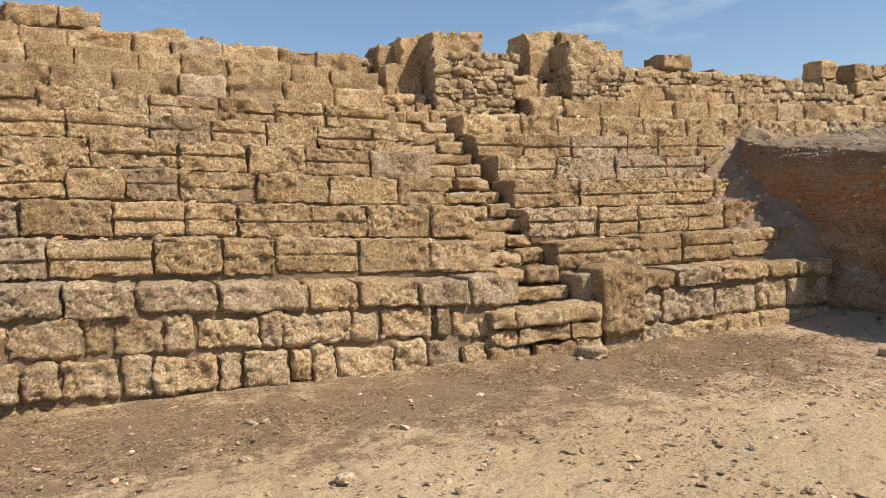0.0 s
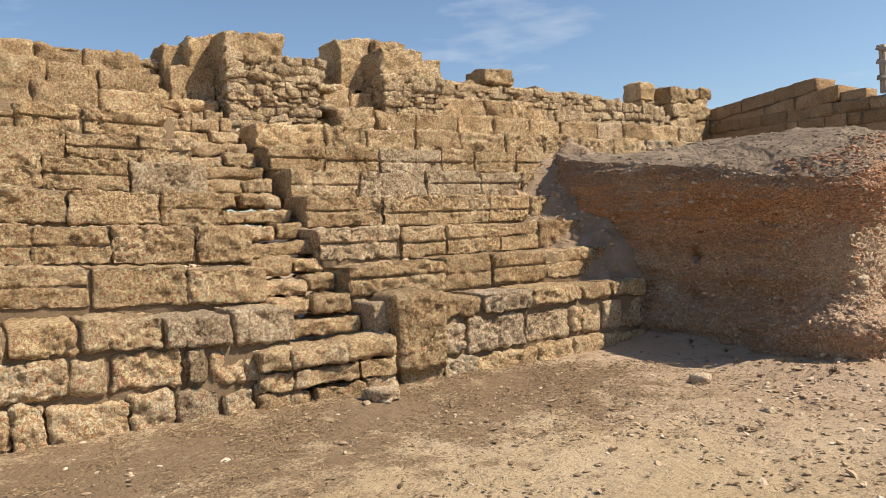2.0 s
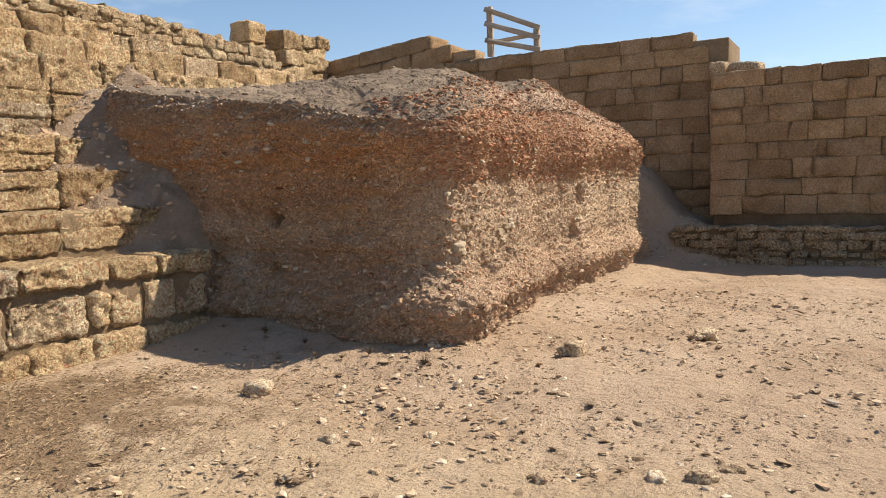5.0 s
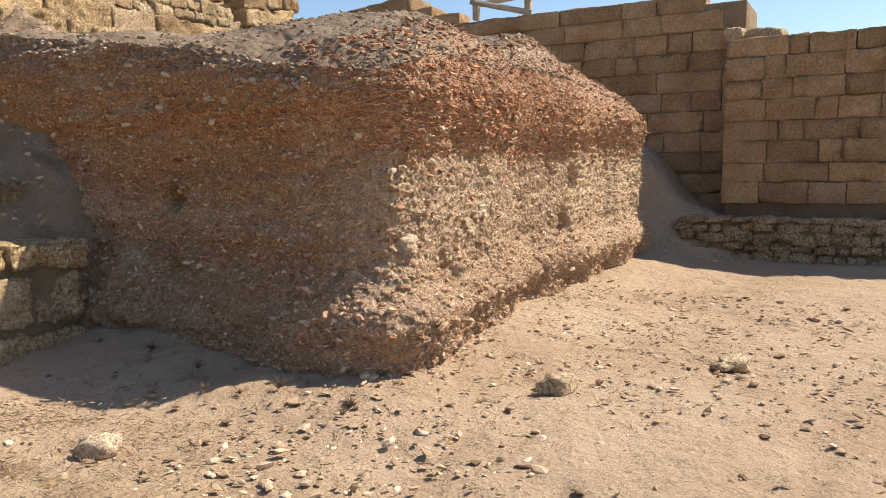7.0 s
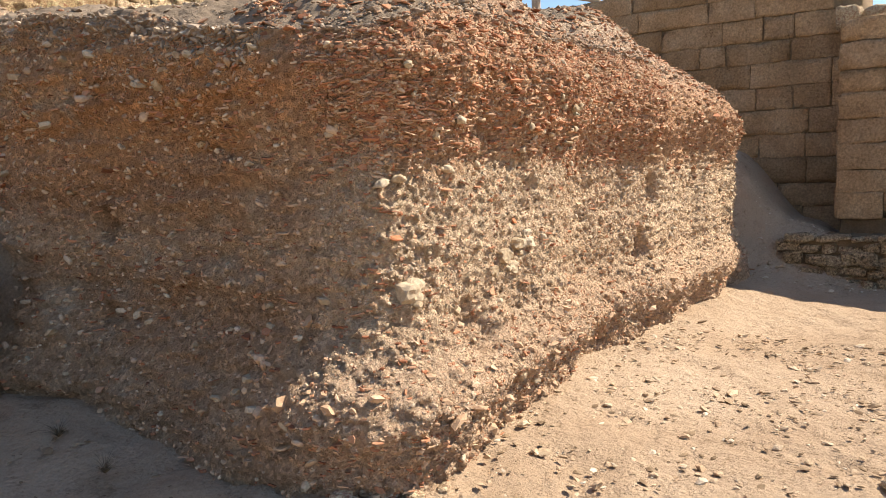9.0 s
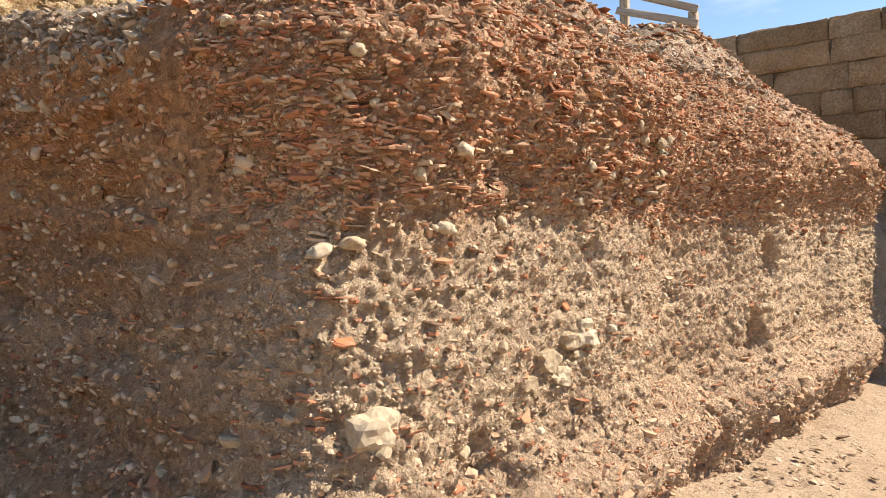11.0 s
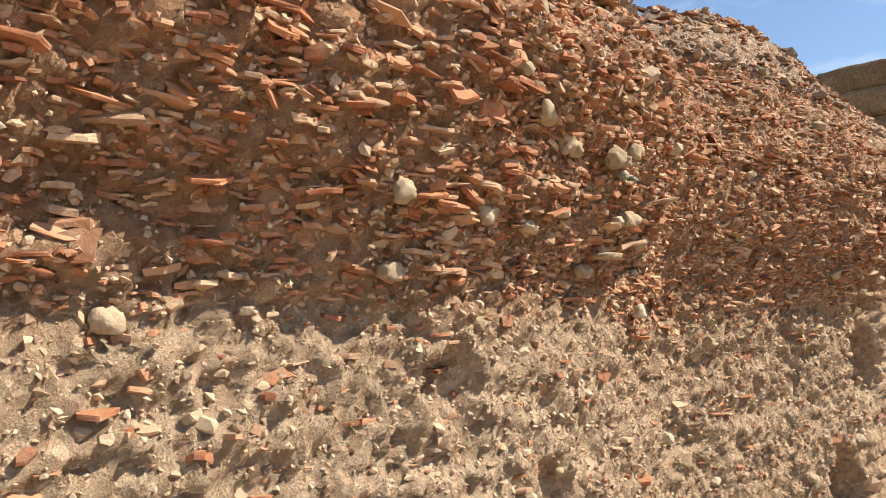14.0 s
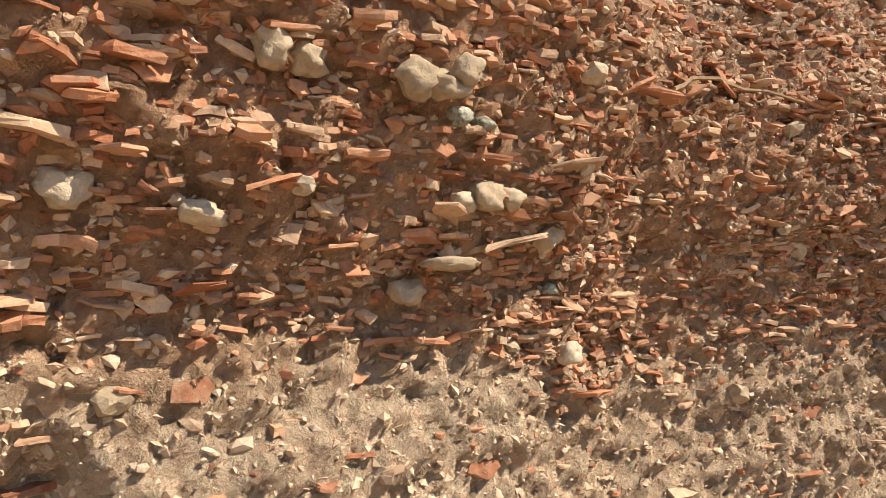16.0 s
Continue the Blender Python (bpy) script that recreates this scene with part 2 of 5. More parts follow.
def strata_material():
    """The cut earth of the mound: red sherd layer over pale sand over brown layers, with uneven bounds."""
    m, n, l, bsdf = node_mat("mound_strata", 0.95)
    pos = n.new("ShaderNodeNewGeometry").outputs["Position"]
    sep = n.new("ShaderNodeSeparateXYZ")
    l.new(pos, sep.inputs[0])
    wob = maths(n, l, "MULTIPLY", maths(n, l, "SUBTRACT", tex_noise(n, l, pos, 1.3, 5, 0.6), 0.5), 0.5)
    h = maths(n, l, "ADD", sep.outputs["Z"], wob)
    fac = maths(n, l, "MULTIPLY", h, 0.4)
    pale = color_ramp(n, l, fac, [(0.0, (0.494, 0.329, 0.215)), (0.12, (0.577, 0.4, 0.27)), (0.24, (0.577, 0.411, 0.28)), (0.34, (0.62, 0.455, 0.308)), (0.45, (0.66, 0.497, 0.345)),
                                  (0.59, (0.64, 0.478, 0.33)), (0.635, (0.544, 0.346, 0.215)), (0.75, (0.535, 0.32, 0.192)), (0.9, (0.544, 0.349, 0.226)), (1.0, (0.514, 0.37, 0.27))])
    # ramp of the side away from the sun, raised to paint its shade lighter
    brown = color_ramp(n, l, fac, [(0.0, (0.451, 0.303, 0.191)), (0.2, (0.522, 0.352, 0.224)), (0.36, (0.488, 0.311, 0.188)), (0.46, (0.595, 0.419, 0.275)), (0.56, (0.505, 0.311, 0.188)),
                                   (0.66, (0.62, 0.37, 0.205)), (0.74, (0.585, 0.31, 0.15)), (0.82, (0.62, 0.355, 0.185)), (0.9, (0.5, 0.32, 0.2)), (0.97, (0.415, 0.293, 0.201))])
    drift = color_ramp(n, l, tex_noise(n, l, pos, 1.5, 5, 0.6), [(0.52, (0, 0, 0)), (0.62, (1, 1, 1))])
    brown = mix_col(n, l, "MIX", maths(n, l, "MULTIPLY", drift, 0.75), brown, (0.58, 0.45, 0.32))
    depth = maths(n, l, "MULTIPLY", maths(n, l, "SUBTRACT", sep.outputs["Y"], 5.3), 2.2, clamp=True)
    base = mix_col(n, l, "MIX", depth, pale, brown)
    g = tex_noise(n, l, pos, 55, 6, 0.75)
    base = mix_col(n, l, "OVERLAY", 0.55, base, color_ramp(n, l, g, [(0.3, (0.22, 0.22, 0.22)), (0.72, (0.78, 0.78, 0.78))]))
    grit = n.new("ShaderNodeTexVoronoi")
    grit.inputs["Scale"].default_value = 42
    l.new(pos, grit.inputs["Vector"])
    sepc = n.new("ShaderNodeSeparateColor")
    l.new(grit.outputs["Color"], sepc.inputs[0])
    base = mix_col(n, l, "MULTIPLY", 0.8, base, color_ramp(n, l, sepc.outputs[0], [(0.0, (0.66, 0.62, 0.57)), (0.3, (0.92, 0.9, 0.88)), (0.75, (1.0, 1.0, 1.0)), (1.0, (1.45, 1.42, 1.38))]))
    # dark specks in the colour only, painted as the shade of small pits
    hole_shade = color_ramp(n, l, tex_noise(n, l, pos, 19, 6, 0.8), [(0.34, (0.38, 0.33, 0.28)), (0.45, (1, 1, 1))])
    base = mix_col(n, l, "MULTIPLY", 0.55, base, hole_shade)
    l.new(base, bsdf.inputs["Base Color"])
    bump_chain(n, l, bsdf, [(tex_noise(n, l, pos, 24, 7, 0.78), 0.9, 0.045), (grit.outputs["Distance"], 0.8, 0.02), (g, 0.9, 0.025)])
    return m


STRATA = strata_material()


def sand_material():
    """Trodden sand with straw-brown litter near the walls and a pinker tone by the mound."""
    m, n, l, bsdf = node_mat("sand", 0.95)
    pos = n.new("ShaderNodeNewGeometry").outputs["Position"]
    sep = n.new("ShaderNodeSeparateXYZ")
    l.new(pos, sep.inputs[0])
    a = tex_noise(n, l, pos, 0.7, 6, 0.6)
    base = color_ramp(n, l, a, [(0.3, (0.452, 0.331, 0.197)), (0.5, (0.508, 0.383, 0.237)), (0.72, (0.555, 0.427, 0.278))])
    pink = maths(n, l, "MULTIPLY", maths(n, l, "SUBTRACT", sep.outputs["X"], 5.5), 0.35, clamp=True)
    base = mix_col(n, l, "MIX", pink, base, color_ramp(n, l, a, [(0.3, (0.395, 0.281, 0.186)), (0.5, (0.456, 0.334, 0.228)), (0.72, (0.502, 0.38, 0.27))]))
    near = maths(n, l, "SUBTRACT", 1.0, maths(n, l, "MULTIPLY", maths(n, l, "ABSOLUTE", maths(n, l, "SUBTRACT", sep.outputs["Y"], 6.7)), 0.5), clamp=True)
    ends = maths(n, l, "SUBTRACT", 1.0, maths(n, l, "MULTIPLY", maths(n, l, "SUBTRACT", sep.outputs["X"], 7.0), 0.7, clamp=True))
    patch = tex_noise(n, l, pos, 2.3, 9, 0.78)
    amount = maths(n, l, "ADD", patch, maths(n, l, "MULTIPLY", maths(n, l, "MULTIPLY", near, ends), 0.27))
    amount = maths(n, l, "ADD", amount, maths(n, l, "MULTIPLY", maths(n, l, "SUBTRACT", tex_noise(n, l, pos, 38, 6, 0.8), 0.5), 0.42))
    litter = color_ramp(n, l, amount, [(0.58, (0, 0, 0)), (0.69, (1, 1, 1))])
    base = mix_col(n, l, "MIX", maths(n, l, "MULTIPLY", litter, 0.8), base, (0.19, 0.122, 0.07))
    specks = color_ramp(n, l, tex_noise(n, l, pos, 17, 7, 0.8), [(0.33, (0.42, 0.34, 0.26)), (0.42, (1, 1, 1))])
    base = mix_col(n, l, "MULTIPLY", 0.8, base, specks)
    g = tex_noise(n, l, pos, 60, 7, 0.75)
    base = mix_col(n, l, "OVERLAY", 0.45, base, color_ramp(n, l, g, [(0.3, (0.3, 0.3, 0.3)), (0.7, (0.7, 0.7, 0.7))]))
    l.new(base, bsdf.inputs["Base Color"])
    bump_chain(n, l, bsdf, [(tex_noise(n, l, pos, 8.5, 5, 0.68), 0.95, 0.085), (tex_noise(n, l, pos, 26, 6, 0.72), 0.8, 0.02), (g, 0.8, 0.009)])
    return m


SAND = sand_material()
CRUMB_BROWN = island_material("brown_crumbs", [(0.0, (0.16, 0.105, 0.062)), (0.5, (0.26, 0.18, 0.11)), (1.0, (0.42, 0.31, 0.2))])
STRAW = island_material("dry_straw", [(0.0, (0.2, 0.125, 0.07)), (0.5, (0.3, 0.2, 0.11)), (1.0, (0.42, 0.31, 0.18))], 0.8)


def wood_material():
    m, n, l, bsdf = node_mat("grey_weathered_wood", 0.8)
    pos = n.new("ShaderNodeTexCoord").outputs["Object"]
    mp = n.new("ShaderNodeMapping")
    mp.inputs["Scale"].default_value = (3, 40, 40)
    l.new(pos, mp.inputs["Vector"])
    g = tex_noise(n, l, mp.outputs["Vector"], 1.0, 5, 0.65)
    l.new(color_ramp(n, l, g, [(0.3, (0.27, 0.21, 0.155)), (0.7, (0.48, 0.41, 0.33))]), bsdf.inputs["Base Color"])
    bump_chain(n, l, bsdf, [(g, 0.4, 0.004)])
    return m


WOOD = wood_material()


# ---------------------------------------------------------------- mesh helpers
def mesh_of(name, verts, faces, material, smooth=True):
    me = bpy.data.meshes.new(name)
    verts = np.asarray(verts, np.float32)
    me.vertices.add(len(verts))
    me.vertices.foreach_set("co", verts.ravel())
    faces = np.asarray(faces, np.int32)
    k = faces.shape[1]
    me.loops.add(faces.size)
    me.loops.foreach_set("vertex_index", faces.ravel())
    me.polygons.add(len(faces))
    me.polygons.foreach_set("loop_start", np.arange(0, faces.size, k, dtype=np.int32))
    me.polygons.foreach_set("use_smooth", np.full(len(faces), smooth, bool))
    me.update(calc_edges=True)
    me.materials.append(material)
    return me


def child(name, me, parent, label=""):
    ob = new(name, me)
    ob.parent = parent
    return tagged(ob, label) if label else ob


LATTICES = {}


def box_lattice(nx, ny, nz):
    """Indices of the surface points of an nx by ny by nz lattice, and its quads, turned outwards."""
    key = (nx, ny, nz)
    if key in LATTICES:
        return LATTICES[key]
    idx = -np.ones(key, np.int64)
    g = np.stack(np.meshgrid(np.arange(nx), np.arange(ny), np.arange(nz), indexing="ij"), -1)
    edge = (g == 0) | (g == np.array(key) - 1)
    surf = edge.any(-1)
    pts = g[surf]
    idx[surf] = np.arange(len(pts))
    quads = []
    for axis in range(3):
        for side in (0, key[axis] - 1):
            s = np.take(idx, side, axis)
            q = np.stack([s[:-1, :-1], s[1:, :-1], s[1:, 1:], s[:-1, 1:]], -1).reshape(-1, 4)
            flip = (side == 0) != (axis == 1)
            quads.append(q[:, ::-1] if flip else q)
    LATTICES[key] = (pts, np.concatenate(quads))
    return LATTICES[key]


def cuts(length, r, cell, extra=()):
    inner = np.linspace(r, length - r, max(2, int(round((length - 2 * r) / cell)) + 1))
    return np.unique(np.round(np.concatenate([[0, length], inner, extra]), 4))


def block_shape(size, r, amp, seed, cell=0.075, groove=0.0, knock=0.0):
    """A weathered block of the given size from its low corner: rounded edges, worn faces; groove: a drip line across the front (-y) at that height, the part under it set back."""
    sx, sy, sz = size
    r = min(r, 0.3 * min(size))
    extra = (groove - 0.02, groove, groove + 0.02) if groove else ()
    xs, ys, zs = cuts(sx, r, cell), cuts(sy, r, max(cell, sy / 4)), cuts(sz, r, cell, extra)
    pts, quads = box_lattice(len(xs), len(ys), len(zs))
    p = np.stack([xs[pts[:, 0]], ys[pts[:, 1]], zs[pts[:, 2]]], -1)
    lo, hi = np.full(3, r), np.array(size) - r
    c = np.clip(p, lo, hi)
    d = p - c
    ln = np.linalg.norm(d, axis=1, keepdims=True)
    nrm = d / np.maximum(ln, 1e-6)
    p = c + nrm * r
    if groove:
        front = ramp(-nrm[:, 1], 0.3, 0.8)
        wear = 0.6 + 0.5 * vnoise(p * 4.0 + seed, seed)
        p[:, 1] += front * wear * (0.02 * (p[:, 2] < groove + 0.005) + 0.045 * np.exp(-((p[:, 2] - groove) / 0.014) ** 2))
    q = p + seed * 3.71
    push = amp * (0.9 * fbm(q, 3.6, 2, seed) + 1.0 * fbm(q, 11.0, 3, seed + 5))
    soft = np.clip(fbm(q, 2.6, 2, seed + 9), 0, 1) * 0.016 * (np.abs(nrm) > 0.25).sum(1)
    push = push - np.where((np.abs(nrm) > 0.25).sum(1) > 1, soft, 0.0)
    if cell < 0.035:
        pore = ramp(vnoise(q * 27.0, seed + 21) + 0.6 * vnoise(q * 48.0, seed + 22), 0.0, 0.7)
        rough = ramp(vnoise(q * 3.0, seed + 23), -0.5, 0.4)
        push = push - (0.007 + 0.026 * rough) * pore + 0.004 * vnoise(q * 40.0, seed + 24)
    p = p + nrm * push[:, None]
    if knock:
        corner = np.array([sx * ((seed * 37) % 100) / 100, 0, sz])
        dist = np.linalg.norm(p - corner, axis=1)
        p = p + (np.array([0, 0.6, -0.5]) * knock) * ramp(dist, 0.28, 0.0)[:, None]
    return p, quads[quads_open(p, quads, sy)] if cell < 0.035 else quads


def quads_open(p, quads, depth):
    """All but the buried back of a block."""
    return p[quads][:, :, 1].min(1) < depth * 0.9


def rise(x):
    """The tiers climb a little towards -x."""
    return np.clip(0.052 * (5.5 - np.asarray(x, float)), 0.0, 0.32)


def put_block(parent, x0, x1, y0, y1, z0, z1, material, seed, r=0.03, amp=0.014, groove=0.0, knock=0.0, sheared=0.0, name="stone_block", cell=0.05):
    p, q = block_shape((x1 - x0, y1 - y0, z1 - z0), r, amp, seed, cell, groove, knock)
    p = p + (x0, y0, z0)
    if sheared:
        p[:, 2] += rise(p[:, 0]) * sheared
    c = p.mean(0)
    ob = child(name, mesh_of(name, p - c, q, material), parent)
    ob.location = c
    return ob


def joined(name, bases, mats, which, material, smooth=False):
    """One mesh of many small pieces: bases are (verts, tris), mats 4x4 arrays, which picks the base of each."""
    vs, fs, off = [], [], 0
    for b, (bv, bf) in enumerate(bases):
        sel = mats[which == b]
        if not len(sel):
            continue
        v = np.einsum("nij,kj->nki", sel[:, :3, :3], bv) + sel[:, None, :3, 3]
        f = bf[None] + (np.arange(len(sel)) * len(bv))[:, None, None] + off
        vs.append(v.reshape(-1, 3)), fs.append(f.reshape(-1, bf.shape[1]))
        off += len(sel) * len(bv)
    return mesh_of(name, np.concatenate(vs), np.concatenate(fs), material, smooth)


RNG = np.random.default_rng(7)


def frames_from(pos, yaw, tilt_a, tilt_b, scale):
    """4x4 arrays: scale, tilt about x and y, then turn about z."""
    n = len(pos)
    ca, sa, cb, sb, cy, sy = np.cos(tilt_a), np.sin(tilt_a), np.cos(tilt_b), np.sin(tilt_b), np.cos(yaw), np.sin(yaw)
    o, z = np.ones(n), np.zeros(n)
    rx = np.stack([o, z, z, z, ca, -sa, z, sa, ca], -1).reshape(n, 3, 3)
    ry = np.stack([cb, z, sb, z, o, z, -sb, z, cb], -1).reshape(n, 3, 3)
    rz = np.stack([cy, -sy, z, sy, cy, z, z, z, o], -1).reshape(n, 3, 3)
    m = np.zeros((n, 4, 4))
    m[:, :3, :3] = rz @ ry @ rx * np.asarray(scale)[:, None, :]
    m[:, :3, 3], m[:, 3, 3] = pos, 1
    return m


def rock_base(seed, sub=1, rough=0.25, flat=1.0, hard=0.42):
    bm = bmesh.new()
    bmesh.ops.create_icosphere(bm, subdivisions=sub, radius=0.5)
    v = np.array([w.co[:] for w in bm.verts])
    f = np.array([[w.index for w in t.verts] for t in bm.faces])
    bm.free()
    d = 1 + rough * fbm(v + seed * 9.3, 1.7, 2, seed) + 0.4 * rough * fbm(v + seed, 5.0, 1, seed + 3)
    v = v * d[:, None]
    v = np.clip(v, -hard, hard + 0.05 * RNG.random())
    v[:, 2] *= flat
    return v, f


def sherd_base(seed):
    """A broken piece of pot: an uneven plate, a little bent, with worn edges; about 1 across and 1 thick before scaling."""
    g = np.random.default_rng(seed)
    k = int(g.integers(5, 9))
    a = np.sort((np.arange(k) + g.uniform(-0.3, 0.3, k)) / k * 2 * np.pi)
    rad = g.uniform(0.3, 0.6, k)
    ring = np.stack([np.cos(a) * rad, np.sin(a) * rad * g.uniform(0.7, 1.0)], -1)
    bend = g.uniform(-0.9, 0.9)
    vs = []
    low, top = g.uniform(0.72, 1.0, (k, 1)), g.uniform(0.7, 1.0, (k, 1))
    for s, h in ((low, -0.5), (np.maximum(low, top) * 0.99, 0.05), (top, 0.5)):
        xy = ring * s * (1 + g.uniform(-0.05, 0.05, (k, 1)))
        vs.append(np.column_stack([xy, h + g.uniform(-0.13, 0.13, k) + bend * 3.0 * (xy[:, 0] ** 2 - 0.1)]))
    vs.append(np.array([[0, 0, -0.5 - bend * 0.3], [0, 0, 0.5 - bend * 0.3]]))
    v = np.concatenate(vs)
    f = []
    for i in range(k):
        j = (i + 1) % k
        for lev in range(2):
            a0, b0, a1, b1 = lev * k + i, lev * k + j, lev * k + k + i, lev * k + k + j
            f += [(a0, b0, b1), (a0, b1, a1)]
        f += [(j, i, 3 * k), (2 * k + i, 2 * k + j, 3 * k + 1)]
    return v, np.array(f)


def crumb_base(seed):
    g = np.random.default_rng(seed)
    v = np.array([(1, 0, 0), (-1, 0, 0), (0, 1, 0), (0, -1, 0), (0, 0, 1), (0, 0, -1)], float) * g.uniform(0.35, 0.6, (6, 1)) + g.normal(0, 0.06, (6, 3))
    return v, np.array([(0, 2, 4), (2, 1, 4), (1, 3, 4), (3, 0, 4), (2, 0, 5), (1, 2, 5), (3, 1, 5), (0, 3, 5)])


CRUMBS = [crumb_base(s) for s in range(16)]
SHERDS = [sherd_base(s) for s in range(40)]
PEBBLES = [rock_base(s, 1, 0.3, 0.8) for s in range(14)]
CHIPS = [rock_base(60 + s, 1, 0.75, 0.8, 0.5) for s in range(14)]


# ---------------------------------------------------------------- ground
def ground_height(x, y):
    x, y = np.asarray(x, float), np.asarray(y, float)
    h = 0.11 * ramp(y, 5.6, 7.8) * ramp(x, 13, 9)
    h = h + 0.1 * np.exp(-((np.clip(x, 9.3, 16.5) - x) ** 2 + (np.clip(y, 5.3, 9.0) - y) ** 2) / 0.35)
    h = h + 0.55 * ramp(x, 15.9, 18.2) * ramp(y, 3.9, 6.6)
    h = h + ramp(x, 16.9, 17.9) * (0.6 * ramp(y, 3.4, 4.8) + 0.7 * ramp(y, 4.9, 5.9))
    return h


def build_ground():
    def axis(a, b, step, far):
        inner = np.arange(a, b + 1e-6, step)
        grow = np.cumsum(step * 1.22 ** np.arange(1, 200))
        grow = grow[grow < far]
        return np.concatenate([a - grow[::-1], inner, b + grow])
    xs, ys = axis(-3.0, 19.0, 0.065, 900), axis(0.5, 8.2, 0.055, 900)
    gx, gy = np.meshgrid(xs, ys, indexing="ij")
    p = np.stack([gx.ravel(), gy.ravel(), np.zeros(gx.size)], -1)
    z = ground_height(p[:, 0], p[:, 1]) + 0.02 * fbm(p, 1.1, 3, 3) + 0.012 * fbm(p, 6.0, 3, 9)
    dimple = np.clip(vnoise(p * 4.2, 41) - 0.3, 0, 1) * 0.05 + np.clip(vnoise(p * 8.1, 42) - 0.35, 0, 1) * 0.03
    p[:, 2] = z - dimple * ramp(p[:, 1], 7.4, 6.0)
    ni, nj = gx.shape
    i = np.arange(ni * nj).reshape(ni, nj)
    q = np.stack([i[:-1, :-1], i[1:, :-1], i[1:, 1:], i[:-1, 1:]], -1).reshape(-1, 4)
    ob = new("ground", mesh_of("ground", p, q, SAND))
    return tagged(ob, "trodden pale sand with dry brown litter by the walls", "ground", kind="structure")


build_ground()

# ---------------------------------------------------------------- tiers of seats
ROW_H, ROW_D, FRONT, BASE = 0.407, 0.62, 7.65, 0.96
STAIR_L, STAIR_R = 4.25, 5.17
JOINTS = {
    "top": [-2.7, -1.9, -1.2, -0.42, 0.18, 0.94, 1.82, 2.36, 3.02, 3.64, 4.25],
    "mid": [-2.8, -2.2, -1.5, -0.9, -0.28, -0.03, 0.42, 0.7, 1.31, 1.53, 2.26, 2.55, 3.18, 3.4, 3.73, 4.27],
    "low": [-2.6, -2.1, -1.4, -0.8, -0.48, 0.03, 0.31, 0.9, 1.13, 1.6, 1.83, 2.08, 2.71, 3.09, 3.5, 3.8, 4.25],
    "top_r": [5.97, 6.49, 7.22, 8.04, 8.55, 9.2],
    "mid_r": [5.93, 6.25, 7.11, 7.83, 8.03, 8.38, 8.74, 9.15],
    "low_r": [5.4, 5.9, 6.35, 7.26, 7.8, 8.34, 9.1],
    1: [-2.5, -1.5, -0.58, 0.38, 1.07, 1.61, 2.55, 3.4, 4.2], "1r": [5.13, 6.4, 7.12, 8.02, 8.92, 9.8, 10.6],
    2: [-2.7, -1.8, -0.88, 0.01, 0.75, 1.31, 2.15, 2.85, 3.68, 4.28], "2r": [5.08, 6.19, 6.86, 7.75, 8.41, 9.3, 10.2],
    3: [-2.4, -1.4, -0.47, 0.15, 0.73, 1.64, 2.54, 3.48, 4.25], "3r": [5.2, 6.29, 8.06, 8.83, 9.7, 10.6],
    4: [-2.2, -1.2, -0.24, 0.78, 1.63, 2.39, 3.3, 4.19], "4r": [5.27, 6.3, 7.4, 8.4, 9.2, 10.3, 11.2],
    5: [-2.4, -1.5, -0.51, 0.48, 1.25, 1.99, 2.72, 3.53, 4.22], "5r": [5.22, 6.06, 6.96, 8.09, 8.74, 9.6, 10.5, 11.4],
    6: [-2.6, -1.7, -0.89, -0.14, 0.49, 1.41, 2.25, 2.97, 4.04], "6r": [5.26, 6.38, 7.08, 8.0, 8.9, 9.9, 10.8, 11.7, 12.6, 13.6, 14.4, 15.3],
    7: [-2.5, -1.6, -0.79, 0.05, 0.95, 1.63, 2.49, 3.31, 4.1], "7r": [6.9, 7.6, 8.4, 9.3, 10.1, 11.0, 11.8, 12.8, 13.6, 14.5, 15.4, 16.2],
}


def tier_core(name, x0, x1, y0, y1, z0, z1, label):
    """The earth and rubble fill behind the facing of a tier; the blocks are its children."""
    p, q = block_shape((x1 - x0, y1 - y0, z1 - z0), 0.03, 0.02, 5, 0.3)
    p = p + (x0, y0, z0)
    p[:, 2] += rise(p[:, 0])
    return tagged(new(name, mesh_of(name, p, q, MORTAR)), label, "seating", kind="structure")


def course(parent, joints, y0, depth, z0, z1, seed, groove=0.0, wear=0.014, material=STONE, jitter=0.02, sheared=1.0, mixed=0.2, r=0.028, cell=0.05):
    g = random.Random(seed)
    for i, (a, b) in enumerate(zip(joints, joints[1:])):
        gap = g.uniform(0.004, 0.016)
        mat = STONE_GREY if g.random() < mixed else material
        put_block(parent, a + gap, b - gap, y0 + g.uniform(-jitter, jitter), y0 + depth, z0 + g.uniform(0.006, 0.04), z1 + g.uniform(-0.035, 0.012), mat, seed * 100 + i,
                  r=r * g.uniform(0.8, 1.6), amp=wear * g.uniform(0.7, 1.4), groove=groove * g.uniform(0.9, 1.1) if groove and g.random() < 0.75 else 0.0,
                  knock=g.choice((0, 0, 0.5, 1.0)) * 0.08, sheared=sheared, cell=cell if b > -1.6 else 0.05)


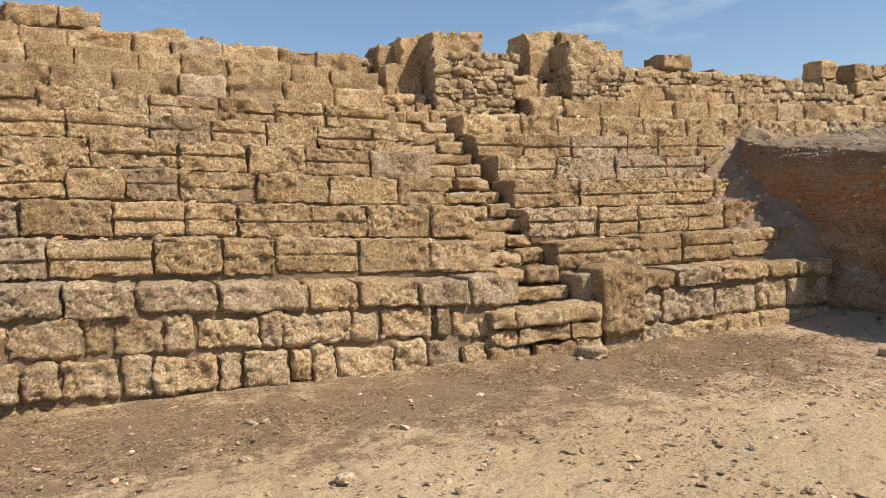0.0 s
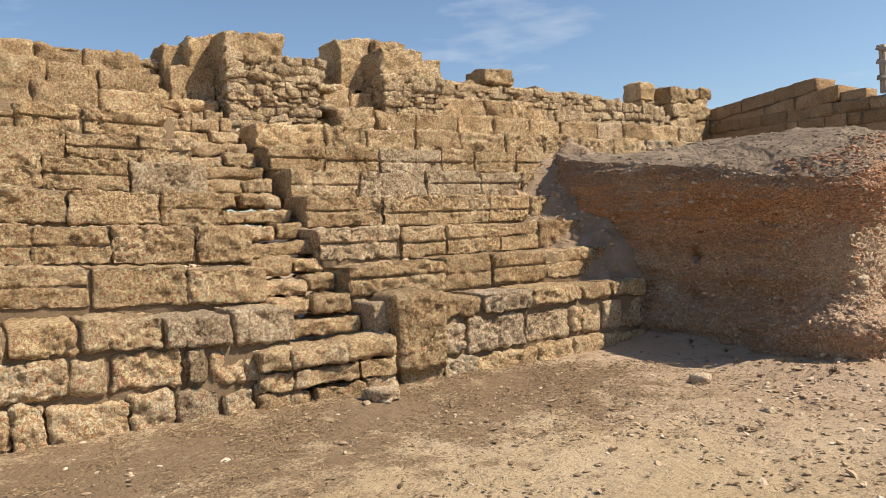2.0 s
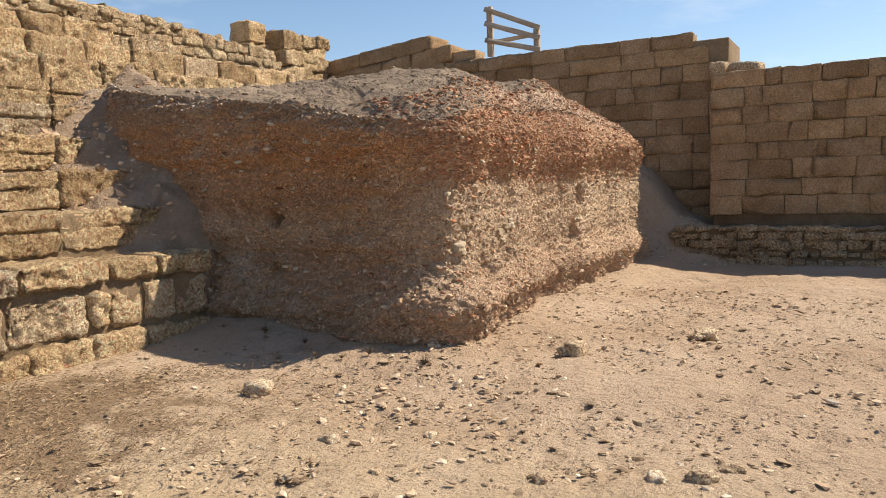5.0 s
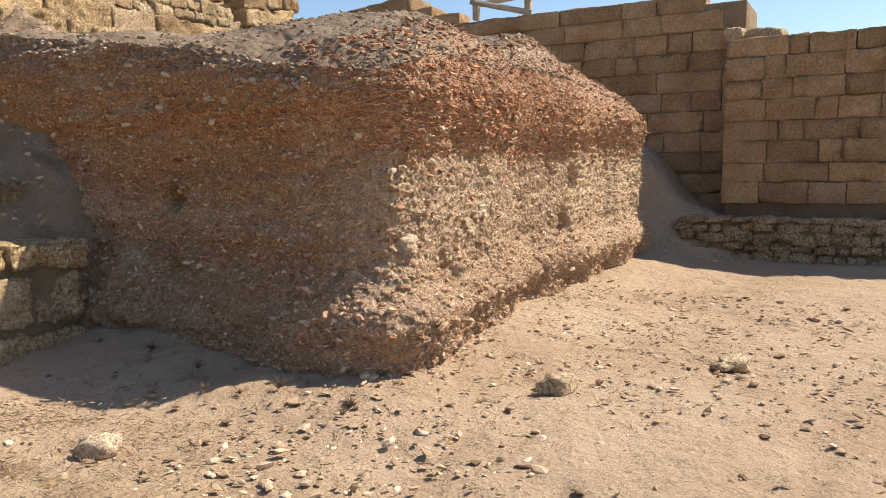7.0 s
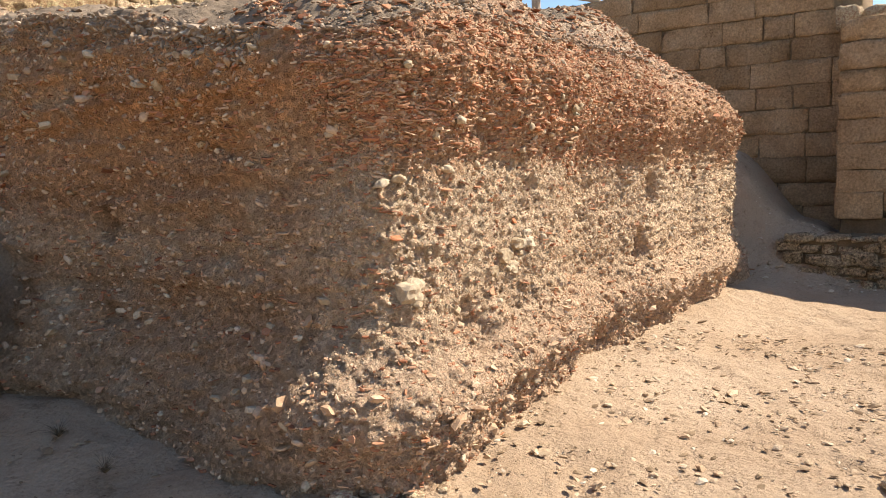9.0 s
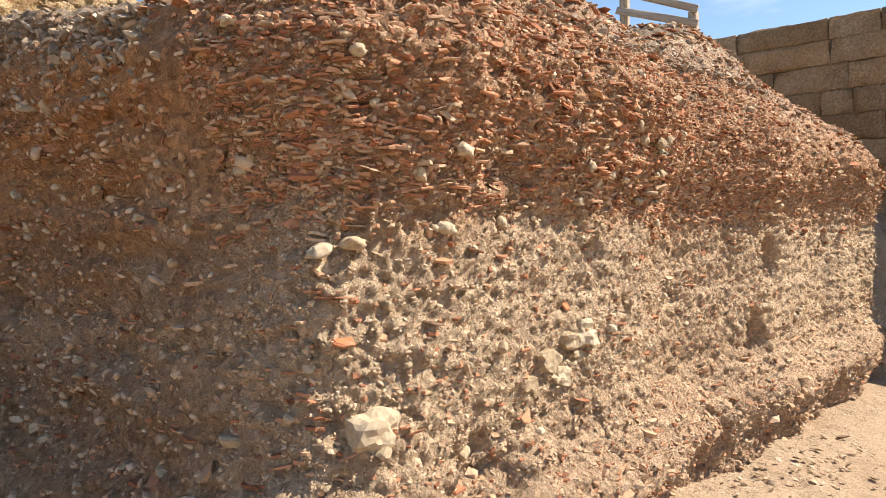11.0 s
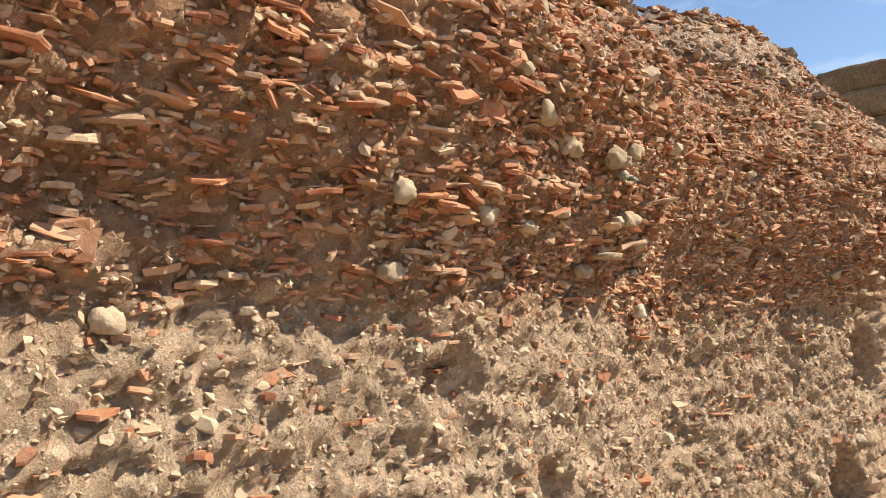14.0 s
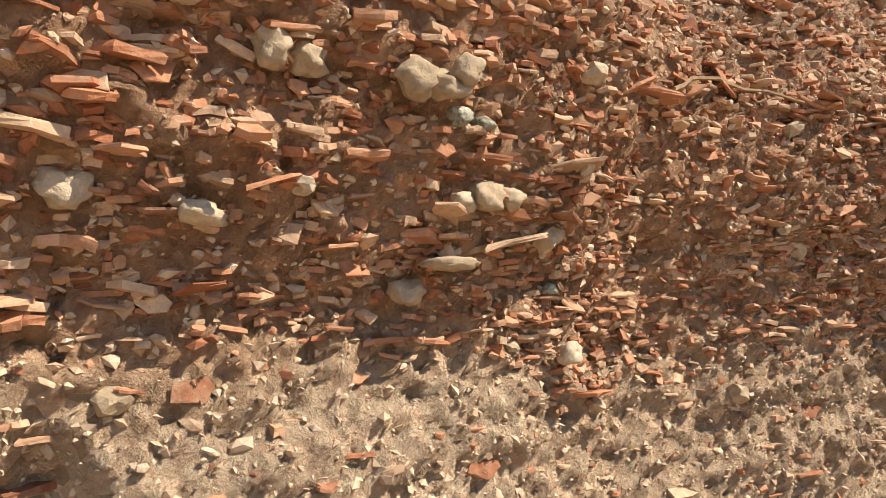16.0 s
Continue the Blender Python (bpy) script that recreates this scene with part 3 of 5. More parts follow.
def build_podium():
    wall = tier_core("wall_podium", -3.0, STAIR_L - 0.05, FRONT + 0.07, FRONT + 0.75, -0.6, BASE - 0.1, "podium wall of squared weathered blocks below the seats")
    course(wall, JOINTS["top"], FRONT, 0.72, 0.63, BASE, 11, wear=0.02, mixed=0.5, r=0.022, cell=0.024)
    course(wall, JOINTS["mid"], FRONT + 0.02, 0.4, 0.27, 0.63, 12, wear=0.024, material=STONE_PODIUM, jitter=0.025, mixed=0.2, r=0.022, cell=0.024)
    course(wall, JOINTS["low"], FRONT + 0.0, 0.4, -0.12, 0.27, 13, wear=0.024, material=STONE_PODIUM, jitter=0.03, mixed=0.2, r=0.022, cell=0.024)
    course(wall, [-3.0, -2.0, -1.0, 0.0, 1.0, 2.0, 3.0, 4.2], FRONT + 0.05, 0.4, -0.5, -0.12, 14)
    right = tier_core("wall_podium", STAIR_R + 0.16, 9.15, FRONT + 0.07, FRONT + 0.75, -0.4, BASE - 0.1, "podium wall beside the stairs, running under the earth mound")
    course(right, JOINTS["top_r"], FRONT, 0.72, 0.7, BASE, 21, wear=0.02, mixed=0.45, r=0.022, cell=0.024)
    course(right, JOINTS["mid_r"], FRONT + 0.02, 0.4, 0.3, 0.7, 22, wear=0.02, material=STONE_PODIUM, mixed=0.15, r=0.03, cell=0.024)
    course(right, JOINTS["low_r"], FRONT - 0.03, 0.4, -0.1, 0.3, 23, wear=0.024, mixed=0.35, cell=0.024)
    put_block(right, 5.31, 5.95, FRONT - 0.12, FRONT + 0.55, 0.24, 1.05, STONE, 777, r=0.06, amp=0.03, cell=0.024)
    put_block(right, STAIR_R - 0.02, STAIR_R + 0.2, FRONT + 0.1, FRONT + 0.75, 0.5, 0.98, STONE_GREY, 778, r=0.05, amp=0.03)


build_podium()


def build_tiers():
    for k in range(1, 10):
        z1 = BASE + ROW_H * k
        z0, y0 = z1 - ROW_H, FRONT + ROW_D * k
        left = tier_core("seating_tier", -3.0, STAIR_L - 0.08, y0 + 0.06, y0 + 0.8, z0 - 0.3, z1 - 0.03, "worn tier of porous sandstone seat blocks beside the stairs")
        gr = random.Random(k)
        js = JOINTS.get(k) or list(np.cumsum([-2.8] + [gr.uniform(0.6, 1.0) for _ in range(12)]))
        js = [x for x in js if x < STAIR_L + 0.1]
        course(left, js, y0, ROW_D + 0.1, z0, z1, 30 + k, groove=0.19 if k < 7 else 0.0, wear=0.019 if k < 6 else 0.028, mixed=0.08, r=0.014 if k < 6 else 0.026, cell=0.024 if k < 5 else 0.032 if k < 7 else 0.05)
        js_r = JOINTS.get(f"{k}r") or list(np.cumsum([6.9] + [gr.uniform(0.45, 0.95) for _ in range(8)]))
        right = tier_core("seating_tier", js_r[0] + 0.05, js_r[-1] - 0.05, y0 + 0.06, y0 + 0.8, z0 - 0.3, z1 - 0.03, "worn tier of porous sandstone seat blocks beside the stairs, running under earth")
        js = js_r
        if js:
            course(right, js, y0, ROW_D + 0.1, z0, z1, 50 + k, groove=0.19 if k < 6 else 0.0, wear=0.019 if k < 6 else 0.03, mixed=0.1, r=0.014 if k < 6 else 0.026, cell=0.024 if k < 5 else 0.032 if k < 7 else 0.05)


build_tiers()


def build_stairs():
    """Two steps to a tier, each of one to three worn slabs."""
    stairs = tier_core("stairs", STAIR_L - 0.3, STAIR_R, FRONT + 0.2, FRONT + 0.6, -0.3, 0.4, "steep stairs of worn stone slabs between the seat tiers")
    stairs["category"] = "stairs"
    g = random.Random(5)
    for n in range(-2, 18):
        z1, y0 = 0.66 + 0.2035 * n, FRONT - 0.12 + 0.31 * n + (0.12 if n > 0 else 0.0)
        x0, x1 = STAIR_L - 0.05, STAIR_R - 0.015
        if n < 1:
            x0, x1, y0 = STAIR_L - 0.42, 5.3, FRONT - 0.12 - 0.03 * n
        k = 3 if n < 1 else g.choice((1, 2, 2, 2, 3))
        edges = [x0] + sorted(x0 + (x1 - x0) * ((i + 1) / k + g.uniform(-0.14, 0.14)) for i in range(k - 1)) + [x1]
        for i, (a, b) in enumerate(zip(edges, edges[1:])):
            put_block(stairs, a + g.uniform(0.004, 0.012), b - g.uniform(0.004, 0.014), y0 + g.uniform(-0.05, 0.05), y0 + 0.62, z1 - (0.19 if n > 0 else 0.205) + g.uniform(-0.015, 0.01), z1 + g.uniform(-0.035, 0.015),
                      STONE_PODIUM if g.random() < 0.45 else STONE, 900 + n * 5 + i, r=0.04 if n > -1 else 0.02, amp=0.026, knock=g.choice((0, 0, 0.06)), name="step_slab", cell=0.03)
    # broken small stones that fill the foot of the flight
    for i in range(11):
        a = 3.55 + i * 0.16
        put_block(stairs, a, a + g.uniform(0.1, 0.2), FRONT - 0.12 + g.uniform(-0.05, 0.06), FRONT + 0.4, -0.1, g.uniform(0.04, 0.17), STONE_PODIUM, 990 + i, r=0.05, amp=0.045, name="rubble_stone", cell=0.03)


build_stairs()


def litter_on_tiers():
    g = np.random.default_rng(88)
    n = 3000
    k = g.integers(1, 9, n)
    x = np.where(g.random(n) < 0.6, g.uniform(-2.8, 4.2, n), g.uniform(5.5, 12.0, n))
    y = FRONT + ROW_D * (k + 1) - np.abs(g.normal(0, 0.22, n)) - 0.01
    size = np.exp(g.normal(np.log(0.026), 0.5, n)).clip(0.012, 0.11)
    z = BASE + ROW_H * k + rise(x) - 0.02 + size * 0.1
    m = frames_from(np.column_stack([x, y, z]), g.uniform(0, 6.3, n), g.normal(0, 0.3, n), g.normal(0, 0.3, n), np.stack([size * 1.4, size, size * 0.8], -1))
    tagged(new("stone_chips", joined("stone_chips", CHIPS, m, g.integers(0, 14, n), BROWN_STONE)), "stone chips and crumbs lying on the treads", "chips", kind="stuff")


litter_on_tiers()


# ---------------------------------------------------------------- earth mound
EDGE = [(10.8, 10.8, 2.98), (9.95, 10.1, 2.85), (9.5, 9.3, 2.68), (9.55, 8.4, 2.53), (9.45, 7.6, 2.43), (9.47, 6.6, 2.28), (9.43, 5.8, 2.14), (9.48, 5.32, 2.07), (9.68, 5.06, 2.09), (10.2, 4.98, 2.2), (11.2, 5.07, 2.24),
        (12.4, 5.22, 2.34), (13.6, 5.2, 2.36), (15.5, 5.15, 2.22), (16.6, 5.28, 2.04), (17.0, 5.9, 2.03), (17.2, 7.2, 2.2), (17.3, 9.5, 2.6), (17.4, 11.0, 2.9)]


def smooth_edge():
    pts = np.array(EDGE)
    out = []
    for i in range(len(pts) - 1):
        a, b, c, d = pts[max(i - 1, 0)], pts[i], pts[i + 1], pts[min(i + 2, len(pts) - 1)]
        ln = np.linalg.norm(c - b)
        near = 0.0105 if 9.3 < b[0] < 12.5 and b[1] < 5.6 else 0.03 if b[1] < 8 and b[0] < 15 else 0.07
        t = np.arange(0, 1, near / ln)[:, None]
        out.append(0.5 * (2 * b + (c - a) * t + (2 * a - 5 * b + 4 * c - d) * t ** 2 + (3 * b - a - 3 * c + d) * t ** 3))
    line = np.concatenate(out + [pts[-1:]])
    line[:, 2] += 0.035 * fbm(line, 1.6, 3, 61)
    line[:, :2] += 0.05 * np.stack([fbm(line, 1.3, 2, 62), fbm(line, 1.3, 2, 63)], -1)
    return line


MOUND_EDGE = smooth_edge()
tang = np.gradient(MOUND_EDGE[:, :2], axis=0)
for _ in range(12):
    tang[1:-1] = (tang[:-2] + tang[1:-1] + tang[2:]) / 3
tang /= np.linalg.norm(tang, axis=1, keepdims=True)
MOUND_OUT = np.stack([tang[:, 1], -tang[:, 0]], -1)
# hollows in the cut faces: place, radius, depth
HOLLOWS = [((9.5, 7.2, 1.21), 0.1, 0.22), ((9.45, 7.15, 0.67), 0.1, 0.18), ((11.1, 5.25, 1.38), 0.085, 0.07), ((11.42, 5.3, 1.12), 0.09, 0.09), ((13.3, 5.3, 0.8), 0.16, 0.14), ((13.6, 5.3, 1.3), 0.14, 0.16), ((10.3, 5.2, 0.62), 0.2, 0.1)]


def cells(p, scale, seed):
    """Distance to the nearest of one random point a cell, 0 at its middle to about 1."""
    p = p * scale
    q = np.floor(p).astype(np.int64)
    best = np.full(len(p), 9.0)
    for a in (-1, 0, 1):
        for b in (-1, 0, 1):
            for c in (-1, 0, 1):
                i, j, k = q[:, 0] + a, q[:, 1] + b, q[:, 2] + c
                d = (i + 0.5 + 0.45 * lattice(i, j, k, seed) - p[:, 0]) ** 2 + (j + 0.5 + 0.45 * lattice(i, j, k, seed + 1) - p[:, 1]) ** 2 + (k + 0.5 + 0.45 * lattice(i, j, k, seed + 2) - p[:, 2]) ** 2
                best = np.minimum(best, d)
    return np.sqrt(best)


def nodules(p):
    """Lumps and pores of the cut face: knobbly in the sandy layers, thin ledges in the sherd layer, coarse lumps near the foot."""
    q = p + 0.02 * np.stack([vnoise(p * 21, 7), vnoise(p * 21, 8), vnoise(p * 21, 9)], -1)
    z = p[:, 2] + 0.1 * fbm(p, 2.0, 2, 33)
    red, foot = ramp(z, 1.5, 1.68), ramp(z, 1.0, 0.6)
    fine, mid, big = 0.55 - cells(q, 34.0, 301), 0.55 - cells(q, 17.0, 311), 0.55 - cells(q * (1, 1, 1.5), 8.5, 321)
    where = ramp(fbm(p, 3.0, 3, 331), -0.45, 0.35)
    pores = ramp(vnoise(q * 30, 341) + 0.6 * vnoise(q * 57, 342), 0.25, 0.95)
    caves = ramp(vnoise(q * (11, 11, 17), 351), 0.38, 0.75)
    plates = vnoise(q * (16, 16, 75), 361) + 0.6 * vnoise(q * (30, 30, 120), 362)
    sandy = (1 - red) * (0.02 * fine + 0.026 * mid * where * (1 - 0.6 * ramp(p[:, 0], 10.6, 11.2) * ramp(p[:, 0], 12.6, 12.0))) + foot * 0.05 * big
    return sandy + red * (0.008 * plates + 0.014 * mid) - 0.012 * pores - 0.024 * caves * (0.4 + 0.6 * where) * (1 - 0.6 * ramp(p[:, 0], 10.4, 11.0) * ramp(p[:, 0], 12.8, 12.2))


def face_point(i, v):
    """Points on the cut face: i indexes the edge line, v runs from 0 at the foot to 1 at the lip."""
    i = np.asarray(i)
    e, o = MOUND_EDGE[i], MOUND_OUT[i]
    z = -0.08 + v * (e[:, 2] + 0.08)
    front = ramp(e[:, 1], 5.9, 5.2) * ramp(e[:, 0], 17.1, 16.0)
    back = 0.17 * ramp(z, 2.0, 1.48) * ramp(z, 0.45, 0.85) + 0.1 * ramp(z, 2.0, 2.4) + 0.13 * ramp(z, 0.9, 0.3) - 0.12 * np.exp(-((z - 0.42) / 0.16) ** 2)
    side = 0.12 * ramp(z, 2.0, 1.2) - 0.25 * ramp(z, 0.9, 0.0)
    depth = front * back + (1 - front) * side
    spread = ramp(e[:, 1], 7.1, 8.3) * ramp(e[:, 0], 12, 11)
    depth = depth - spread * (1.0 - v) * 0.4 - 0.25 * ramp(e[:, 0], 16.1, 17.1) * (1 - v)
    lip = ramp(v, 0.93, 1.0) * 0.05
    toe = np.exp(-(((e[:, 0] - 9.55) ** 2 + (e[:, 1] - 5.25) ** 2) / 0.3)) * ramp(z, 0.85, 0.25)
    depth = depth - 0.2 * toe
    shade = ramp(e[:, 1], 5.5, 6.2) * ramp(e[:, 0], 12, 10.5)
    p = np.column_stack([e[:, :2] - o * (depth + lip)[:, None], z])
    push = 0.032 * fbm(p, 2.3, 3, 71) + 0.011 * fbm(p * (1, 1, 1.8), 8.0, 3, 72) + 0.012 * fbm(p * (1, 1, 1.5), 30.0, 3, 73, 0.65)
    ledge = 0.011 * fbm(p * (0.35, 0.35, 3.4), 3.5, 3, 74)
    bands = 0.045 * fbm(p * (0.25, 0.25, 2.6) + 3.1, 3.0, 3, 75) + 0.022 * fbm(p * (1, 1, 1.7), 12.0, 3, 76)
    push = push + ledge + shade * bands
    for (cx, cy, cz), r, dep in HOLLOWS:
        d = np.sqrt(((p[:, 0] - cx) * (0.35 if cy > 6 else 1.0)) ** 2 + ((p[:, 1] - cy) * (1.0 if cy > 6 else 0.6)) ** 2 + (p[:, 2] - cz) ** 2)
        push = push - dep * ramp(d + 0.25 * r * vnoise(p * 18, 9), r * 1.25, r * 0.4)
    p[:, :2] += o * (push + nodules(p))[:, None]
    return p


LIP = face_point(np.arange(len(MOUND_EDGE)), np.ones(len(MOUND_EDGE)))

LIP_EVEN = LIP.copy()
for _ in range(400):
    LIP_EVEN[1:-1] = (LIP_EVEN[:-2] + LIP_EVEN[1:-1] + LIP_EVEN[2:]) / 3


def mound_top(i, w):
    """Points on the top: a steep shoulder behind the lip of the front, then a flatter rise to the crest."""
    e = LIP_EVEN[np.asarray(i)] + (LIP - LIP_EVEN)[np.asarray(i)] * np.exp(-w * 30.0)[:, None]
    c = np.array((13.0, 10.7, 3.05))
    p = e + (c - e) * w[:, None]
    d = np.linalg.norm(c[:2] - e[:, :2], axis=1) * w
    x = e[:, 0]
    steep = (0.08 + 0.28 * ramp(x, 9.5, 11.2)) * ramp(x, 17.4, 14.8) * ramp(e[:, 1], 5.9, 5.3)
    fall = np.clip(c[2] - e[:, 2] - steep, 0.0, 2.0)
    p[:, 2] = e[:, 2] + steep * (1 - np.exp(-d / 0.3)) + fall * (1 - np.exp(-d / 2.2))
    p[:, 2] += (0.05 * fbm(p, 1.5, 3, 81) + 0.025 * fbm(p, 9, 3, 82) + 0.01 * fbm(p, 28, 2, 83)) * ramp(d, 0.0, 0.06)
    p[:, 2] -= 0.09 * np.exp(-((p[:, 0] - 12.15) ** 2 / 0.18 + (p[:, 1] - 5.6) ** 2 / 0.12)) * ramp(d, 0.02, 0.2)
    p[:, 2] += 0.15 * np.exp(-((p[:, 0] - 13.2) ** 2 / 0.22 + (p[:, 1] - 5.8) ** 2 / 0.1)) * ramp(d, 0.02, 0.2)
    return p


ROWS = 190


def build_mound():
    n = len(MOUND_EDGE)
    vs = np.linspace(0, 1, ROWS)
    ii, vv = np.meshgrid(np.arange(n), vs, indexing="ij")
    face = face_point(ii.ravel(), vv.ravel())
    ws = np.concatenate([np.linspace(0.003, 0.15, 48), np.linspace(0.165, 0.97, 40)])
    ti, tw = np.meshgrid(np.arange(n), ws, indexing="ij")
    top = mound_top(ti.ravel(), tw.ravel())
    g = np.concatenate([np.arange(n * ROWS).reshape(n, ROWS), n * ROWS + np.arange(n * len(ws)).reshape(n, len(ws))], 1)
    q = np.stack([g[:-1, :-1], g[1:, :-1], g[1:, 1:], g[:-1, 1:]], -1).reshape(-1, 4)
    me = mesh_of("earth_mound", np.concatenate([face, top]), q, STRATA)
    me.materials.append(GRAVEL_TOP)
    d = np.linalg.norm(top[:, :2] - MOUND_EDGE[ti.ravel()][:, :2], axis=1).reshape(n, -1)
    wide = 0.02 + 0.38 * ramp(MOUND_EDGE[:, 0], 9.6, 11.0) * ramp(MOUND_EDGE[:, 1], 5.9, 5.3)
    wide = wide + 0.1 * vnoise(MOUND_EDGE * 3.0, 4)
    slot = np.concatenate([np.zeros((n, ROWS - 1)), d > wide[:, None]], 1)[:-1].astype(np.int32).ravel()
    me.polygons.foreach_set("material_index", slot)
    ob = new("earth_mound", me)
    return tagged(ob, "steep-cut mound of layered earth full of red potsherds, gravel on top", "mound", kind="structure")


MOUND = build_mound()


def build_spill():
    """Earth that slid from the mound over the ends of the tiers."""
    xs, ys = np.arange(7.9, 10.5, 0.04), np.arange(7.68, 10.6, 0.04)
    gx, gy = np.meshgrid(xs, ys, indexing="ij")
    p = np.stack([gx.ravel(), gy.ravel(), np.zeros(gx.size)], -1)
    edge = 8.75 + 0.22 * (p[:, 1] - 7.7) + 0.25 * fbm(p, 1.6, 3, 91)
    p[:, 2] = BASE - 0.22 + 0.656 * (p[:, 1] - 7.65) + 0.66 * np.clip(p[:, 0] - edge, -0.8, 1.1) + 0.06 * fbm(p, 4.0, 5, 92, 0.65)
    p[:, 2] -= 0.9 * ramp(p[:, 1], 8.15, 7.68) + 0.5 * ramp(p[:, 1], 10.2, 10.6)
    ni, nj = gx.shape
    i = np.arange(ni * nj).reshape(ni, nj)
    q = np.stack([i[:-1, :-1], i[1:, :-1], i[1:, 1:], i[:-1, 1:]], -1).reshape(-1, 4)
    tagged(new("earth_spill", mesh_of("earth_spill", p, q, DUST)), "dusty earth slid from the mound over the seat ends", "earth", kind="structure")
    g = np.random.default_rng(19)
    pick = g.choice(np.flatnonzero(p[:, 0] > edge - 0.5), 900)
    size = np.exp(g.normal(np.log(0.035), 0.5, 900)).clip(0.012, 0.13)
    m = frames_from(p[pick], g.uniform(0, 6.3, 900), g.normal(0, 0.4, 900), g.normal(0, 0.4, 900), np.stack([size * 1.4, size, size * 0.8], -1))
    tagged(new("fallen_stones", joined("fallen_stones", CHIPS, m, g.integers(0, 14, 900), BROWN_STONE)), "stones fallen from the mound onto the seats", "stones", kind="stuff")


DUST = soil_material("dusty_earth", [(0.3, (0.34, 0.24, 0.158)), (0.5, (0.44, 0.32, 0.22)), (0.7, (0.53, 0.4, 0.285))], 0.05, 18)
build_spill()


def on_face(count, pick, seed, near=False, shoulder=0.0):
    """Random places on the cut face (or, with shoulder, on the slope behind its lip), kept with the chance that pick(points) gives: places and outward ways."""
    g = np.random.default_rng(seed)
    ln = np.concatenate([[0], np.cumsum(np.linalg.norm(np.diff(MOUND_EDGE[:, :2], axis=0), axis=1))])
    ok = np.flatnonzero((MOUND_EDGE[:, 1] < 5.5) & (MOUND_EDGE[:, 0] < 13.4)) if near else np.arange(len(ln))
    i = np.searchsorted(ln, g.uniform(ln[ok[0]], ln[ok[-1]], count)).clip(0, len(MOUND_EDGE) - 1)
    if shoulder:
        p = mound_top(i, g.random(count) * shoulder / 6.0)
    else:
        p = face_point(i, g.uniform(0.02, 0.995, count))
    keep = g.random(count) < pick(p)
    return p[keep], MOUND_OUT[i[keep]], g


def sherd_share(p):
    """How many sherds the layer at p holds: thick in the red layer, thin in the sand."""
    z = p[:, 2] + 0.1 * fbm(p, 2.0, 2, 33)
    red = ramp(z, 1.42, 1.58)
    low = 0.12 * ramp(z, 0.75, 0.55)
    clump = 0.6 + 0.4 * ramp(fbm(p * (0.6, 0.6, 2.2), 4.0, 2, 35), -0.5, 0.35)
    front = ramp(p[:, 1], 6.2, 5.5)
    return np.clip(red * clump + low * clump + 0.07, 0, 1) * (0.3 + 0.7 * front) * ramp(p[:, 1], 9.2, 8.2)


def sherd_frames(p, o, g, big):
    n = len(p)
    size = np.exp(g.normal(np.log(big * 0.94), 0.46, n)).clip(0.01, 0.085)
    thick = g.normal(0.0072, 0.0026, n).clip(0.0035, 0.013) * (big / 0.027) ** 0.5
    upright = g.random(n) < 0.13
    ta = np.where(upright, g.uniform(0.6, 1.5, n), g.normal(0, 0.16, n))
    tb = g.normal(0, 0.14, n)
    yaw = np.arctan2(-o[:, 0], o[:, 1]) + np.pi + g.normal(0, 0.4, n)
    pos = p.copy()
    pos[:, :2] += o * (size * g.uniform(-0.42, 0.16, n))[:, None] * np.where(upright, 0.2, 1)[:, None]
    return frames_from(pos, yaw, ta, tb, np.stack([size * g.uniform(1.0, 1.9, n), size, thick], -1)), size


def stuff_on_mound(name, bases, m, g, material, label, smooth=True):
    ob = child(name, joined(name, bases, m, g.integers(0, len(bases), len(m)), material, smooth), MOUND, label)
    ob["kind"] = "stuff"


